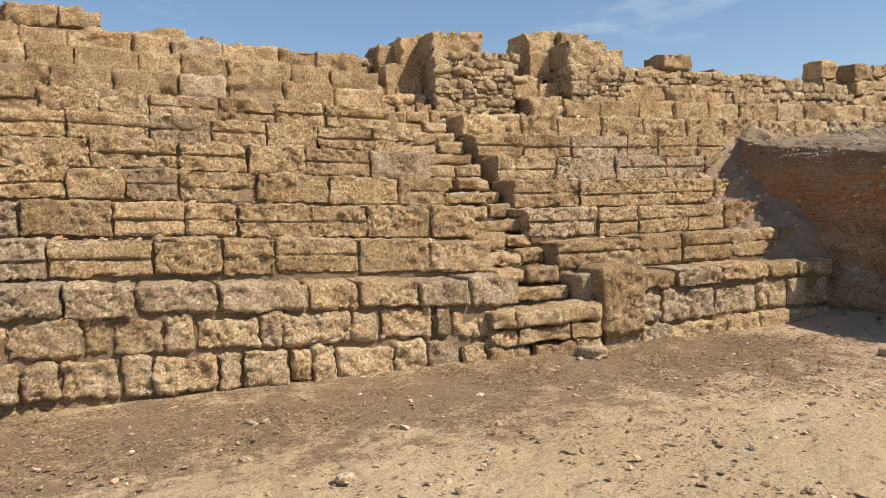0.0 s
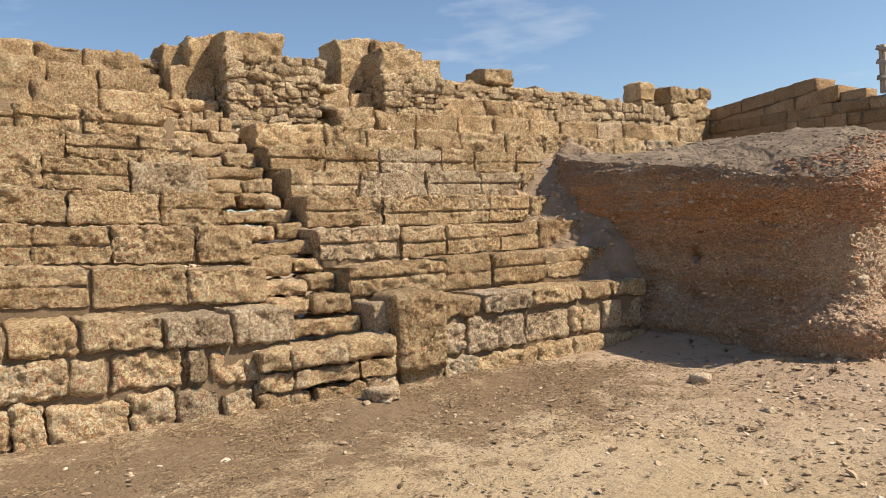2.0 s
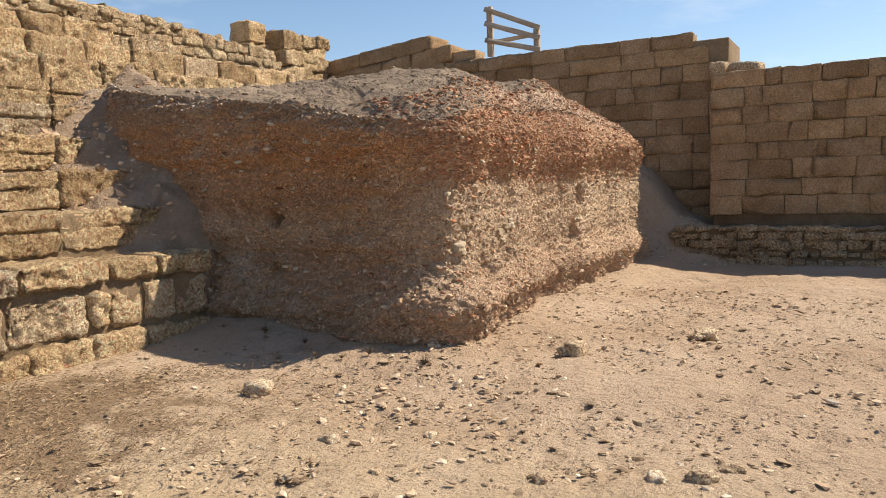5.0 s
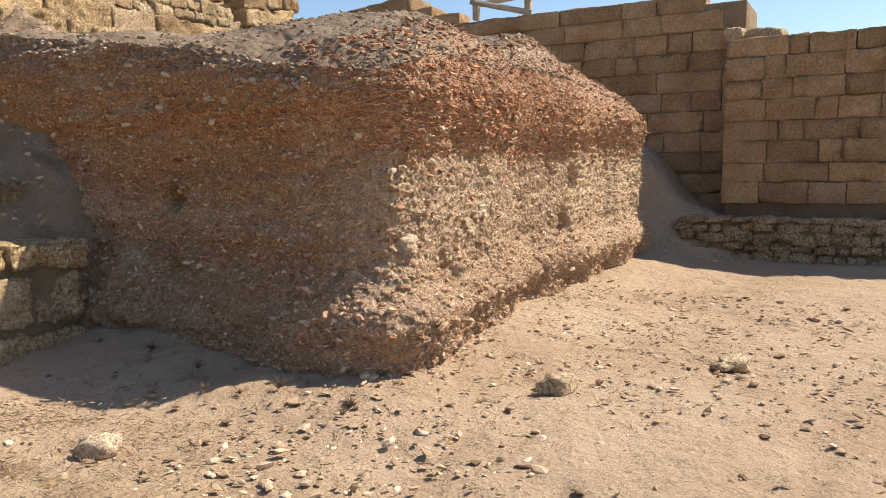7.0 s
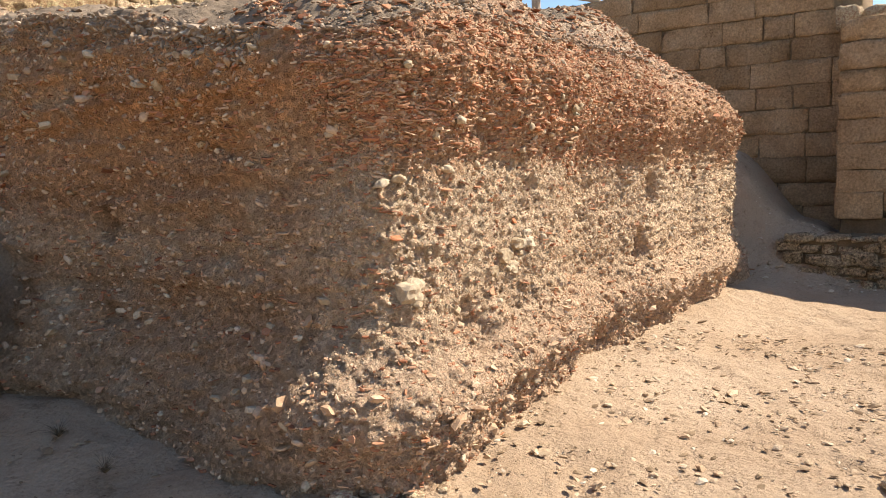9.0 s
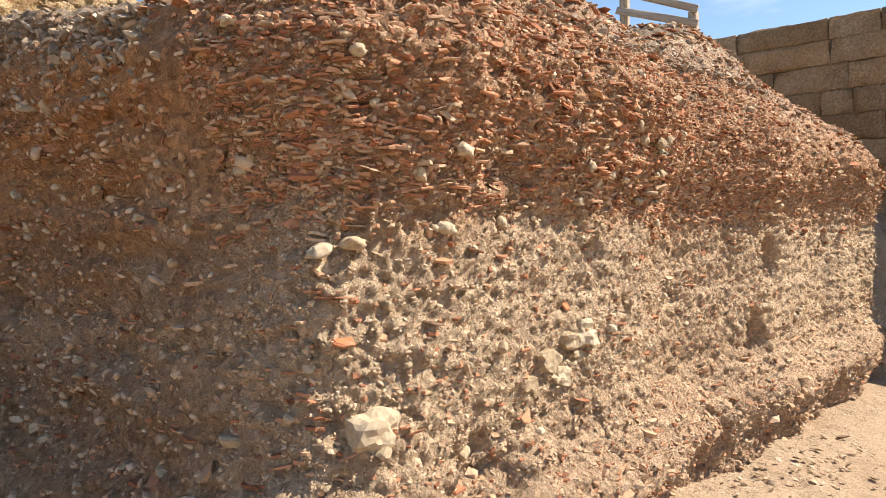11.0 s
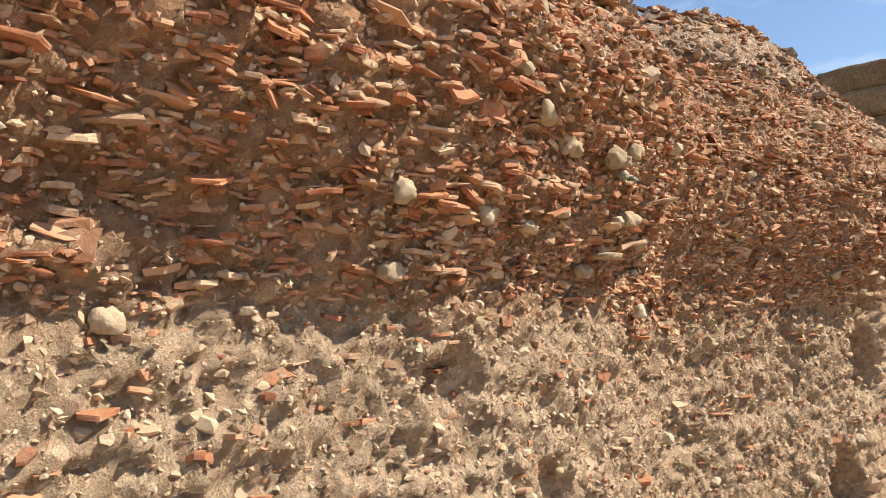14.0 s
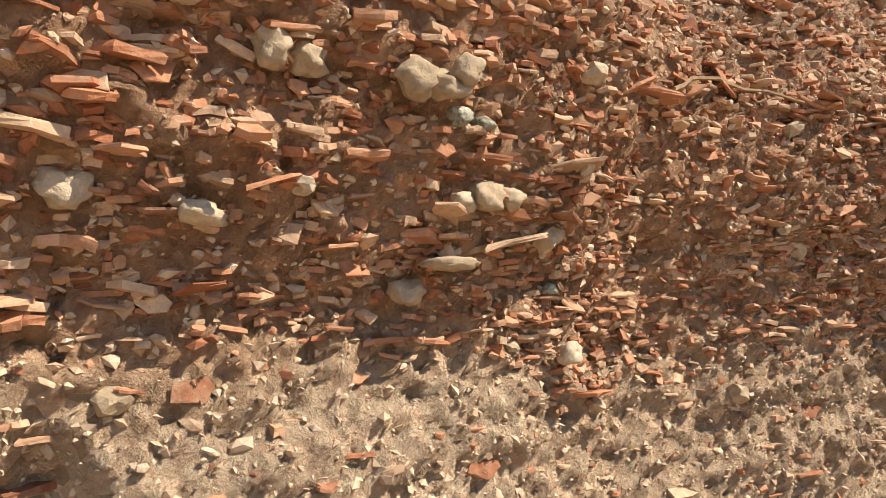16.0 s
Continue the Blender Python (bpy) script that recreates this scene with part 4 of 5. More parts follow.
def lay_sherds():
    p, o, g = on_face(35000, sherd_share, 101, near=True)
    m, size = sherd_frames(p, o, g, 0.0235)
    pick = np.flatnonzero((np.abs(p[:, 0] - 11.35) < 0.62) & (p[:, 2] > 1.3) & (size > 0.027))[:280]
    rest = np.ones(len(p), bool)
    rest[pick] = False
    stuff_on_mound("potsherds", SHERDS, m[rest], g, SHERD, "thousands of broken terracotta sherds bedded flat", False)
    meshes = [mesh_of("potsherd", v, f, SHERD_ONE, False) for v, f in SHERDS]
    for k in pick:
        child("potsherd", meshes[k % len(meshes)], MOUND).matrix_local = Matrix(m[k].tolist())
    p, o, g = on_face(13000, lambda p: sherd_share(p) * ~((p[:, 1] < 5.6) & (p[:, 0] < 13.3)), 104)
    m, size = sherd_frames(p, o, g, 0.04)
    stuff_on_mound("potsherds", SHERDS, m, g, SHERD, "broken terracotta sherds in the layered earth", False)
    p, o, g = on_face(9000, lambda p: 0.8 * ramp(p[:, 1], 6.3, 5.6) + 0.03, 105, shoulder=0.5)
    m, size = sherd_frames(p, o, g, 0.036)
    stuff_on_mound("potsherds", SHERDS, m, g, SHERD, "broken terracotta sherds weathering out of the shoulder of the mound", False)

    # broken crumbs of pot between the sherds
    p, o, g = on_face(12000, sherd_share, 112, near=True)
    size = np.exp(g.normal(np.log(0.011), 0.45, len(p))).clip(0.005, 0.03)
    m = frames_from(p, g.uniform(0, 6.3, len(p)), g.normal(0, 0.5, len(p)), g.normal(0, 0.5, len(p)), np.stack([size * 1.5, size, size * 0.8], -1))
    stuff_on_mound("potsherds", CHIPS, m, g, SHERD, "crumbs of broken pot", False)

    # pale stones and crumbs of the sandy layer
    def stones(p):
        z = p[:, 2] + 0.1 * fbm(p, 2.0, 2, 33)
        return np.clip(0.75 + 0.8 * ramp(z, 1.66, 1.45) * ramp(p[:, 1], 6.0, 5.5), 0, 1)

    def stone_frames(p, o, g, mean, spread, top):
        n = len(p)
        size = np.exp(g.normal(np.log(mean), spread, n)).clip(0.005, top)
        p[:, :2] += o * (size * g.uniform(-0.3, 0.2, n))[:, None]
        return frames_from(p, g.uniform(0, 6.3, n), g.normal(0, 0.5, n), g.normal(0, 0.5, n), np.stack([size * g.uniform(0.9, 1.6, n), size, size * g.uniform(0.5, 1, n)], -1))
    p, o, g = on_face(32000, stones, 102, near=True)
    stuff_on_mound("sand_clods", CRUMBS, stone_frames(p, o, g, 0.0075, 0.5, 0.018), g, CLOD, "crumbling clods of sandy earth", False)
    p, o, g = on_face(8500, stones, 106, near=True)
    stuff_on_mound("small_stones", CHIPS, stone_frames(p, o, g, 0.0095, 0.5, 0.024), g, CLOD, "small pale stones stuck in the sandy layer", False)
    p, o, g = on_face(8000, lambda p: stones(p) * ~((p[:, 1] < 5.6) & (p[:, 0] < 13.3)), 107)
    stuff_on_mound("small_stones", PEBBLES, stone_frames(p, o, g, 0.016, 0.5, 0.07), g, BROWN_STONE, "small brown stones in the layered earth")
    # stones and sherds of the shaded side
    side = lambda p: ramp(p[:, 1], 5.3, 5.7) * ramp(p[:, 0], 10.4, 9.9) * (0.35 + 0.65 * ramp(fbm(p * (0.5, 0.5, 2.0), 3.0, 2, 37), -0.5, 0.4))
    p, o, g = on_face(17000, side, 109)
    stuff_on_mound("small_stones", PEBBLES, stone_frames(p, o, g, 0.017, 0.5, 0.07), g, BROWN_STONE, "small brown stones in the shaded side")
    p, o, g = on_face(9000, side, 110)
    m, size = sherd_frames(p, o, g, 0.034)
    stuff_on_mound("potsherds", SHERDS, m, g, SHERD, "broken sherds in the shaded side", False)
    # lumps that stick out low on the front
    p, o, g = on_face(9000, lambda p: 0.7 * ramp(p[:, 2], 0.95, 0.6) * ramp(p[:, 1], 6.0, 5.4), 108)
    stuff_on_mound("sand_clods", CHIPS, stone_frames(p, o, g, 0.03, 0.45, 0.09), g, CLOD_LOW, "crumbling lumps at the foot of the mound", False)
    # larger pale pebbles among the sherds
    p, o, g = on_face(5000, lambda p: 0.07 * ramp(p[:, 1], 6.0, 5.5) + 0.02, 103)
    size = g.uniform(0.022, 0.052, len(p))
    meshes = [mesh_of("pebble", v, f, PALE_STONE, False) for v, f in [rock_base(200 + s, 2, 0.55, 0.85) for s in range(10)]]
    for k in range(min(len(p), 220)):
        ob = child("pebble", meshes[k % 10], MOUND)
        s = size[k]
        ob.matrix_local = Matrix.LocRotScale((p[k, 0] + o[k, 0] * s * 0.1, p[k, 1] + o[k, 1] * s * 0.1, p[k, 2]), Euler((g.uniform(-0.6, 0.6), g.uniform(-0.6, 0.6), g.uniform(0, 6.3))), (s * 1.3, s, s * 0.9))
    # gravel on the top and along its lip
    count = 5000
    i = g.integers(0, len(MOUND_EDGE), count)
    w = g.random(count) ** 3.4 * 0.6
    p = mound_top(i, w)
    p[:, 2] += 0.004
    size = np.exp(g.normal(np.log(0.017), 0.5, count)).clip(0.008, 0.08)
    m = frames_from(p, g.uniform(0, 6.3, count), g.normal(0, 0.3, count), g.normal(0, 0.3, count), np.stack([size * 1.3, size, size * 0.7], -1))
    ob = child("gravel", joined("gravel", CHIPS, m, g.integers(0, 14, count), DARK_GRAVEL), MOUND, "loose grey gravel strewn over the mound")
    ob["kind"] = "stuff"


lay_sherds()


def embedded_stones():
    for k, (x, y, z, s) in enumerate(((9.86, 5.2, 0.92, 0.2), (10.72, 5.2, 1.0, 0.13), (10.83, 5.22, 0.93, 0.12), (10.95, 5.22, 0.98, 0.11), (10.6, 5.2, 0.93, 0.1), (10.88, 5.2, 1.06, 0.12), (10.98, 5.2, 1.08, 0.16))):
        v, f = rock_base(500 + k, 3, 0.45, 0.85)
        v = v * (1 + 0.13 * fbm(v + k, 6.0, 3, 60 + k))[:, None]
        ob = child("embedded_stone", mesh_of("embedded_stone", v * (s * 1.0, s * 0.9, s * 0.85), f, PALE_STONE, False), MOUND, "rough pale lump of stone stuck in the cut face")
        ob.location = (x, y, z)


ROCK = stone_material("pale_rock", (0.46, 0.345, 0.23), (0.58, 0.455, 0.315), (0.68, 0.56, 0.41), (0.46, 0.345, 0.23), 0.5, 60, low=0.9)


def face_y(x, z):
    """Where the front of the mound stands at x and height z."""
    ok = np.flatnonzero(MOUND_EDGE[:, 1] < 5.45)
    i = ok[np.argmin(np.abs(MOUND_EDGE[ok, 0] - x))]
    return float(face_point(np.array([i]), np.array([(z + 0.08) / (MOUND_EDGE[i, 2] + 0.08)]))[0, 1])


def placed_stones():
    # x, height, width, height over width, grey-green
    for k, (x, z, w, flat, green) in enumerate(((11.3, 1.848, 0.05, 0.9, 0), (11.345, 1.849, 0.05, 0.8, 0), (11.47, 1.847, 0.055, 0.9, 0), (11.515, 1.85, 0.07, 0.6, 0), (11.56, 1.821, 0.04, 0.7, 1), (11.59, 1.815, 0.03, 0.6, 1),
                                                (11.62, 1.731, 0.05, 0.8, 0), (11.583, 1.72, 0.035, 0.8, 0), (11.672, 1.731, 0.045, 0.8, 0), (11.58, 1.645, 0.09, 0.25, 0), (11.533, 1.607, 0.055, 0.7, 0), (11.117, 1.697, 0.05, 0.9, 0), (11.246, 1.68, 0.05, 0.55, 0),
                                                (11.195, 1.885, 0.055, 0.9, 0), (11.547, 1.865, 0.05, 0.9, 0), (10.877, 1.709, 0.045, 1.2, 0), (10.912, 1.583, 0.055, 0.7, 0), (10.12, 1.704, 0.06, 0.7, 0), (10.457, 1.505, 0.045, 0.9, 0), (10.126, 1.479, 0.07, 0.6, 0), (9.692, 1.909, 0.055, 0.6, 0), (11.826, 1.616, 0.035, 0.7, 1), (11.88, 1.514, 0.05, 0.8, 0), (9.79, 1.44, 0.08, 0.5, 0), (9.69, 1.42, 0.07, 0.6, 0), (9.78, 1.8, 0.035, 0.9, 0))):
        v, f = rock_base(700 + k, 3, 0.5, 1.0, 0.5)
        v = v * (1 + 0.16 * fbm(v + k, 5.0, 4, 40 + k, 0.6))[:, None]
        ob = child("pebble", mesh_of("pebble", v * (w * 0.95, w * 0.7, w * flat * 0.9), f, GREEN_STONE if green else PALE_STONE), MOUND, "smooth grey-green pebble" if green else "pale rough pebble")
        ob.location = (x, face_y(x, z) - w * 0.3, z)
    # a dry root lying across the face
    bm = bmesh.new()
    rings = []
    pts = [(12.02, 1.945), (12.06, 1.962), (12.11, 1.99), (12.15, 2.004), (12.2, 2.008), (12.25, 2.014), (12.31, 2.012), (12.38, 2.02), (12.46, 2.0)]
    for k, (x, z) in enumerate(pts):
        c = Vector((x, face_y(x, z) - 0.02 - 0.008 * math.sin(k * 1.7), z))
        r = 0.0055 * (1 - 0.06 * k)
        rings.append([bm.verts.new(c + Vector((0.3 * r * math.sin(a), r * math.cos(a), r * math.sin(a)))) for a in (0, 1.26, 2.51, 3.77, 5.03)])
    for a, b in zip(rings, rings[1:]):
        for k in range(5):
            bm.faces.new((a[k], a[(k + 1) % 5], b[(k + 1) % 5], b[k]))
    bm.faces.new(rings[0][::-1]), bm.faces.new(rings[-1])
    me = bpy.data.meshes.new("root")
    bm.to_mesh(me)
    bm.free()
    me.materials.append(STRAW)
    child("root", me, MOUND, "thin dark dry root")


def placed_sherds():
    """Larger sherds that stand out: x, height, width, how much of the flat side shows."""
    spots = [(11.049, 1.866, 0.06, 0.068), (10.945, 1.711, 0.062, 0.033), (11.029, 1.723, 0.034, 0.034), (11.282, 1.759, 0.036, 0.03), (11.133, 1.77, 0.045, 0.028), (10.946, 1.87, 0.058, 0.056),
             (10.993, 1.695, 0.081, 0.012), (11.055, 1.59, 0.074, 0.02), (11.074, 1.572, 0.036, 0.027), (9.749, 1.176, 0.064, 0.039), (10.127, 1.857, 0.066, 0.038), (10.88, 1.19, 0.045, 0.045),
             (10.618, 1.896, 0.046, 0.041), (10.561, 1.695, 0.067, 0.03), (10.558, 1.927, 0.09, 0.034), (10.277, 1.411, 0.062, 0.016), (10.45, 1.387, 0.056, 0.018), (10.126, 1.382, 0.068, 0.024)]
    for k, (x, z, w, h) in enumerate(spots):
        v, f = SHERDS[(k * 7 + 3) % 40]
        v = v / np.ptp(v, axis=0)
        show = max(min((h - 0.008) / w, 1.0), 0.1)
        m = Euler((math.asin(show), random.Random(k).uniform(-0.2, 0.2), random.Random(k + 50).uniform(-0.2, 0.2))).to_matrix()
        p = (v * (w, max(h, w * 0.7), 0.011)) @ np.array(m).T
        ob = child("potsherd", mesh_of("potsherd", p, f, RED_SHERD if h > 0.025 else SHERD_ONE, False), MOUND, "larger piece of broken red pot")
        ob.location = (x, face_y(x, z) - 0.012, z)


def side_stones():
    """Pale stones in the shaded side and a crust of grey gravel along its lip."""
    p, o, g = on_face(900, lambda p: ramp(p[:, 1], 5.3, 5.7) * ramp(p[:, 1], 8.3, 7.8) * ramp(p[:, 0], 10.6, 10.0) * ramp(p[:, 2], 0.2, 0.5), 120)
    meshes = [mesh_of("pebble", v, f, PALE_STONE, False) for v, f in [rock_base(260 + k, 2, 0.6, 0.75) for k in range(8)]]
    for k in range(min(len(p), 150)):
        size = min(0.03 * math.exp(g.normal(0.1, 0.45)), 0.095)
        ob = child("pebble", meshes[k % 8], MOUND)
        ob.matrix_local = Matrix.LocRotScale(Vector(p[k]), Euler((g.uniform(-0.4, 0.4), g.uniform(-0.4, 0.4), g.uniform(0, 6.3))), (size * 1.3, size, size * 0.85))
    ok = np.flatnonzero((MOUND_EDGE[:, 1] > 5.7) & (MOUND_EDGE[:, 0] < 10.2))
    n = 2400
    i, v = g.choice(ok, n), 1.0 - np.abs(g.normal(0, 0.035, n))
    p = face_point(i, v)
    size = np.exp(g.normal(np.log(0.017), 0.5, n)).clip(0.008, 0.05)
    m = frames_from(p, g.uniform(0, 6.3, n), g.normal(0, 0.5, n), g.normal(0, 0.5, n), np.stack([size * 1.5, size, size * 0.7], -1))
    stuff_on_mound("gravel", CHIPS, m, g, LIP_GRAVEL, "grey gravel crust along the lip of the mound", False)


LIP_GRAVEL = island_material("lip_gravel", [(0.0, (0.2, 0.15, 0.11)), (0.5, (0.28, 0.215, 0.16)), (0.85, (0.38, 0.305, 0.235)), (1.0, (0.56, 0.48, 0.39))])
RED_SHERD = island_material("red_sherd", [(0.0, (0.4, 0.15, 0.07)), (1.0, (0.5, 0.22, 0.11))], objects=True)
placed_sherds()
side_stones()
GREEN_STONE = stone_material("grey_green_stone", (0.24, 0.24, 0.19), (0.31, 0.31, 0.25), (0.38, 0.38, 0.31), (0.3, 0.29, 0.23), 0.2, 60, low=0.9)
placed_stones()
RUBBLE_ONE = stone_material("rubble_stones_single", (0.439, 0.318, 0.191), (0.601, 0.457, 0.289), (0.716, 0.578, 0.399), (0.392, 0.294, 0.191), 1.0, 30)
embedded_stones()


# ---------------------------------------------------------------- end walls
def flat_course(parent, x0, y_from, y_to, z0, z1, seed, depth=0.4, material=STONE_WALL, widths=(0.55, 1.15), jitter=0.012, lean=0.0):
    """A course of a wall whose face looks towards -x."""
    g = random.Random(seed)
    y = y_from
    while y < y_to - 0.05:
        e = min(y + g.uniform(*widths), y_to)
        if y_to - e < 0.3:
            e = y_to
        p, q = block_shape((e - y - 0.008, depth, z1 - z0 - 0.006), 0.012, 0.014, seed * 31 + int(y * 7) + 400, 0.08)
        p = np.column_stack([x0 + p[:, 1] + g.uniform(-jitter, jitter), e - 0.004 - p[:, 0], z0 + 0.003 + p[:, 2]])
        p[:, 2] -= lean * (p[:, 1] - 10.6)
        c = p.mean(0)
        ob = child("stone_block", mesh_of("stone_block", p - c, q, material), parent)
        ob.location = c
        y = e


def solid(name, x0, x1, y0, y1, z0, z1, material, label, category="wall"):
    p, q = block_shape((x1 - x0, y1 - y0, z1 - z0), 0.02, 0.01, 3, 0.5)
    return tagged(new(name, mesh_of(name, p + (x0, y0, z0), q, material)), label, category, kind="structure")


def build_end_walls():
    back = solid("wall_end_high", 19.04, 20.4, 4.3, 30.0, -0.3, 4.1, MORTAR, "tall end wall of squared sandstone blocks in shade")
    zs = [0.2, 0.55, 0.92, 1.25, 1.62, 1.96, 2.32, 2.65, 3.0, 3.32, 3.66, 3.98, 4.27]
    for k, (a, b) in enumerate(zip(zs, zs[1:])):
        start = 4.3 if k < 10 else 4.66 if k == 10 else 4.95
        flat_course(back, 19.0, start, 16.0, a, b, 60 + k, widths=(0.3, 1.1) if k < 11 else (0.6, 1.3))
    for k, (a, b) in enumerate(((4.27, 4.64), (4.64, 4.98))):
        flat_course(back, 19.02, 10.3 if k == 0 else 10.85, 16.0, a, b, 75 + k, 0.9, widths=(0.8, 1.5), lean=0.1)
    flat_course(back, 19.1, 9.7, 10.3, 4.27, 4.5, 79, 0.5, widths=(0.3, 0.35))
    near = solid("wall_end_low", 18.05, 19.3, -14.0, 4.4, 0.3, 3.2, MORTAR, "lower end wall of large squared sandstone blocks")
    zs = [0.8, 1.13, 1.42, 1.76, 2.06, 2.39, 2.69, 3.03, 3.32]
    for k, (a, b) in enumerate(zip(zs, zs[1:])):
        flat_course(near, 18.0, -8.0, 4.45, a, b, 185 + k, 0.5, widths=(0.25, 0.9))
    g = random.Random(3)
    for i in range(4):
        put_block(near, 18.6 + g.uniform(0, 0.4), 19.2, 3.7 + 0.2 * i, 4.1 + 0.16 * i, 3.3, 3.5 + g.uniform(0, 0.12), STONE_GREY, 870 + i, r=0.05, amp=0.03)
    # rubble footing in front of the lower wall
    ledge = solid("wall_footing", 17.3, 18.1, -9.0, 4.9, -0.3, 0.6, MORTAR, "low rubble footing at the foot of the end wall, dusted with sand")
    z = -0.25
    row = 0
    while z < 0.6:
        h = g.uniform(0.07, 0.18)
        y = -6.0
        while y < 4.9:
            w = g.uniform(0.1, 0.42)
            if w > 0.0:
                p, q = block_shape((w - 0.006, 0.3, h * g.uniform(0.75, 1.12)), 0.022, 0.026, row * 97 + int(y * 13) + 1500, 0.07)
                sl = np.column_stack([17.22 + p[:, 1] + g.uniform(-0.03, 0.03), y + p[:, 0], z + p[:, 2] + g.uniform(-0.015, 0.015) + g.uniform(-0.1, 0.1) * (p[:, 0] - w / 2)])
                FOOT.append((sl, q))
            y += w
        z, row = z + h + 0.008, row + 1
    for i, (sl, q) in enumerate(FOOT):
        c = sl.mean(0)
        if c[1] > -0.5 and c[2] > -0.1:
            child("rubble_stone", mesh_of("rubble_stone", sl - c, q[:, ::-1], RUBBLE), ledge).location = c
    rest = [(s, q) for s, q in FOOT if not (s.mean(0)[1] > -0.5 and s.mean(0)[2] > -0.1)]
    vs, fs, off = [], [], 0
    for s, q in rest:
        vs.append(s), fs.append(q[:, ::-1] + off)
        off += len(s)
    child("rubble_stones", mesh_of("rubble_stones", np.concatenate(vs), np.concatenate(fs), RUBBLE), ledge)["kind"] = "stuff"


FOOT = []
build_end_walls()


# ---------------------------------------------------------------- rubble masses above the tiers
def rubble_pile(name, boxes, label, seed, size=(0.1, 0.27)):
    """Masses of broken masonry: each box (x0, x1, y0, y1, z0, z1) is faced with rough stones in uneven courses over an earth core."""
    g = random.Random(seed)
    main = None
    for b, (x0, x1, y0, y1, z0, z1) in enumerate(boxes):
        p, q = block_shape((x1 - x0, y1 - y0, z1 - z0), 0.08, 0.05, seed + b, 0.15)
        me = mesh_of(name, p + (x0, y0, z0), q, MORTAR)
        if main is None:
            main = tagged(new(name, me), label, "ruined masonry", kind="structure")
        else:
            child("core", me, main)
        z = z0 - 0.02
        while z < z1:
            h = g.uniform(size[0] * 0.7, size[1] * 0.6)
            for axis, a0, a1 in ((0, x0, x1), (1, y0, y1)):
                a = a0 - 0.05
                while a < a1:
                    w = g.uniform(*size) * g.uniform(0.8, 1.4)
                    d = g.uniform(0.18, 0.34)
                    s, qq = block_shape((w, d, h * g.uniform(0.85, 1.1)), 0.016, 0.03, g.randrange(9999), 0.07)
                    tw = g.uniform(-0.16, 0.16)
                    s = np.column_stack([s[:, 0], s[:, 1], s[:, 2] + tw * (s[:, 0] - w / 2)])
                    inset = g.uniform(-0.05, 0.05)
                    if axis == 0:
                        s = s + (a, y0 - 0.045 + inset * 0.6, z)
                    else:
                        s = np.column_stack([x0 - 0.045 + inset * 0.6 + s[:, 1], a + w - s[:, 0], z + s[:, 2]])
                    c = s.mean(0)
                    child("rubble_stone", mesh_of("rubble_stone", s - c, qq, RUBBLE_ONE), main).location = c
                    a += w * 0.97
            z += h
        x = x0
        while x < x1 - 0.1:
            w = g.uniform(0.18, 0.42)
            y = y0 + g.uniform(-0.05, 0.05)
            while y < y1 - 0.1:
                d = g.uniform(0.2, 0.45)
                s, qq = block_shape((w, d, 0.24), 0.06, 0.04, g.randrange(9999), 0.09)
                s = s + (x, y, z1 - 0.17 + g.uniform(-0.05, 0.08))
                c = s.mean(0)
                child("rubble_stone", mesh_of("rubble_stone", s - c, qq, RUBBLE_ONE), main).location = c
                y += d
            x += w
    return main


def ashlar_on(parent, items, seed):
    for i, (x0, x1, y0, y1, z0, z1) in enumerate(items):
        put_block(parent, x0, x1, y0, y1, z0, z1, STONE, seed + i, r=0.03, amp=0.034, knock=0.12 * (i % 2))


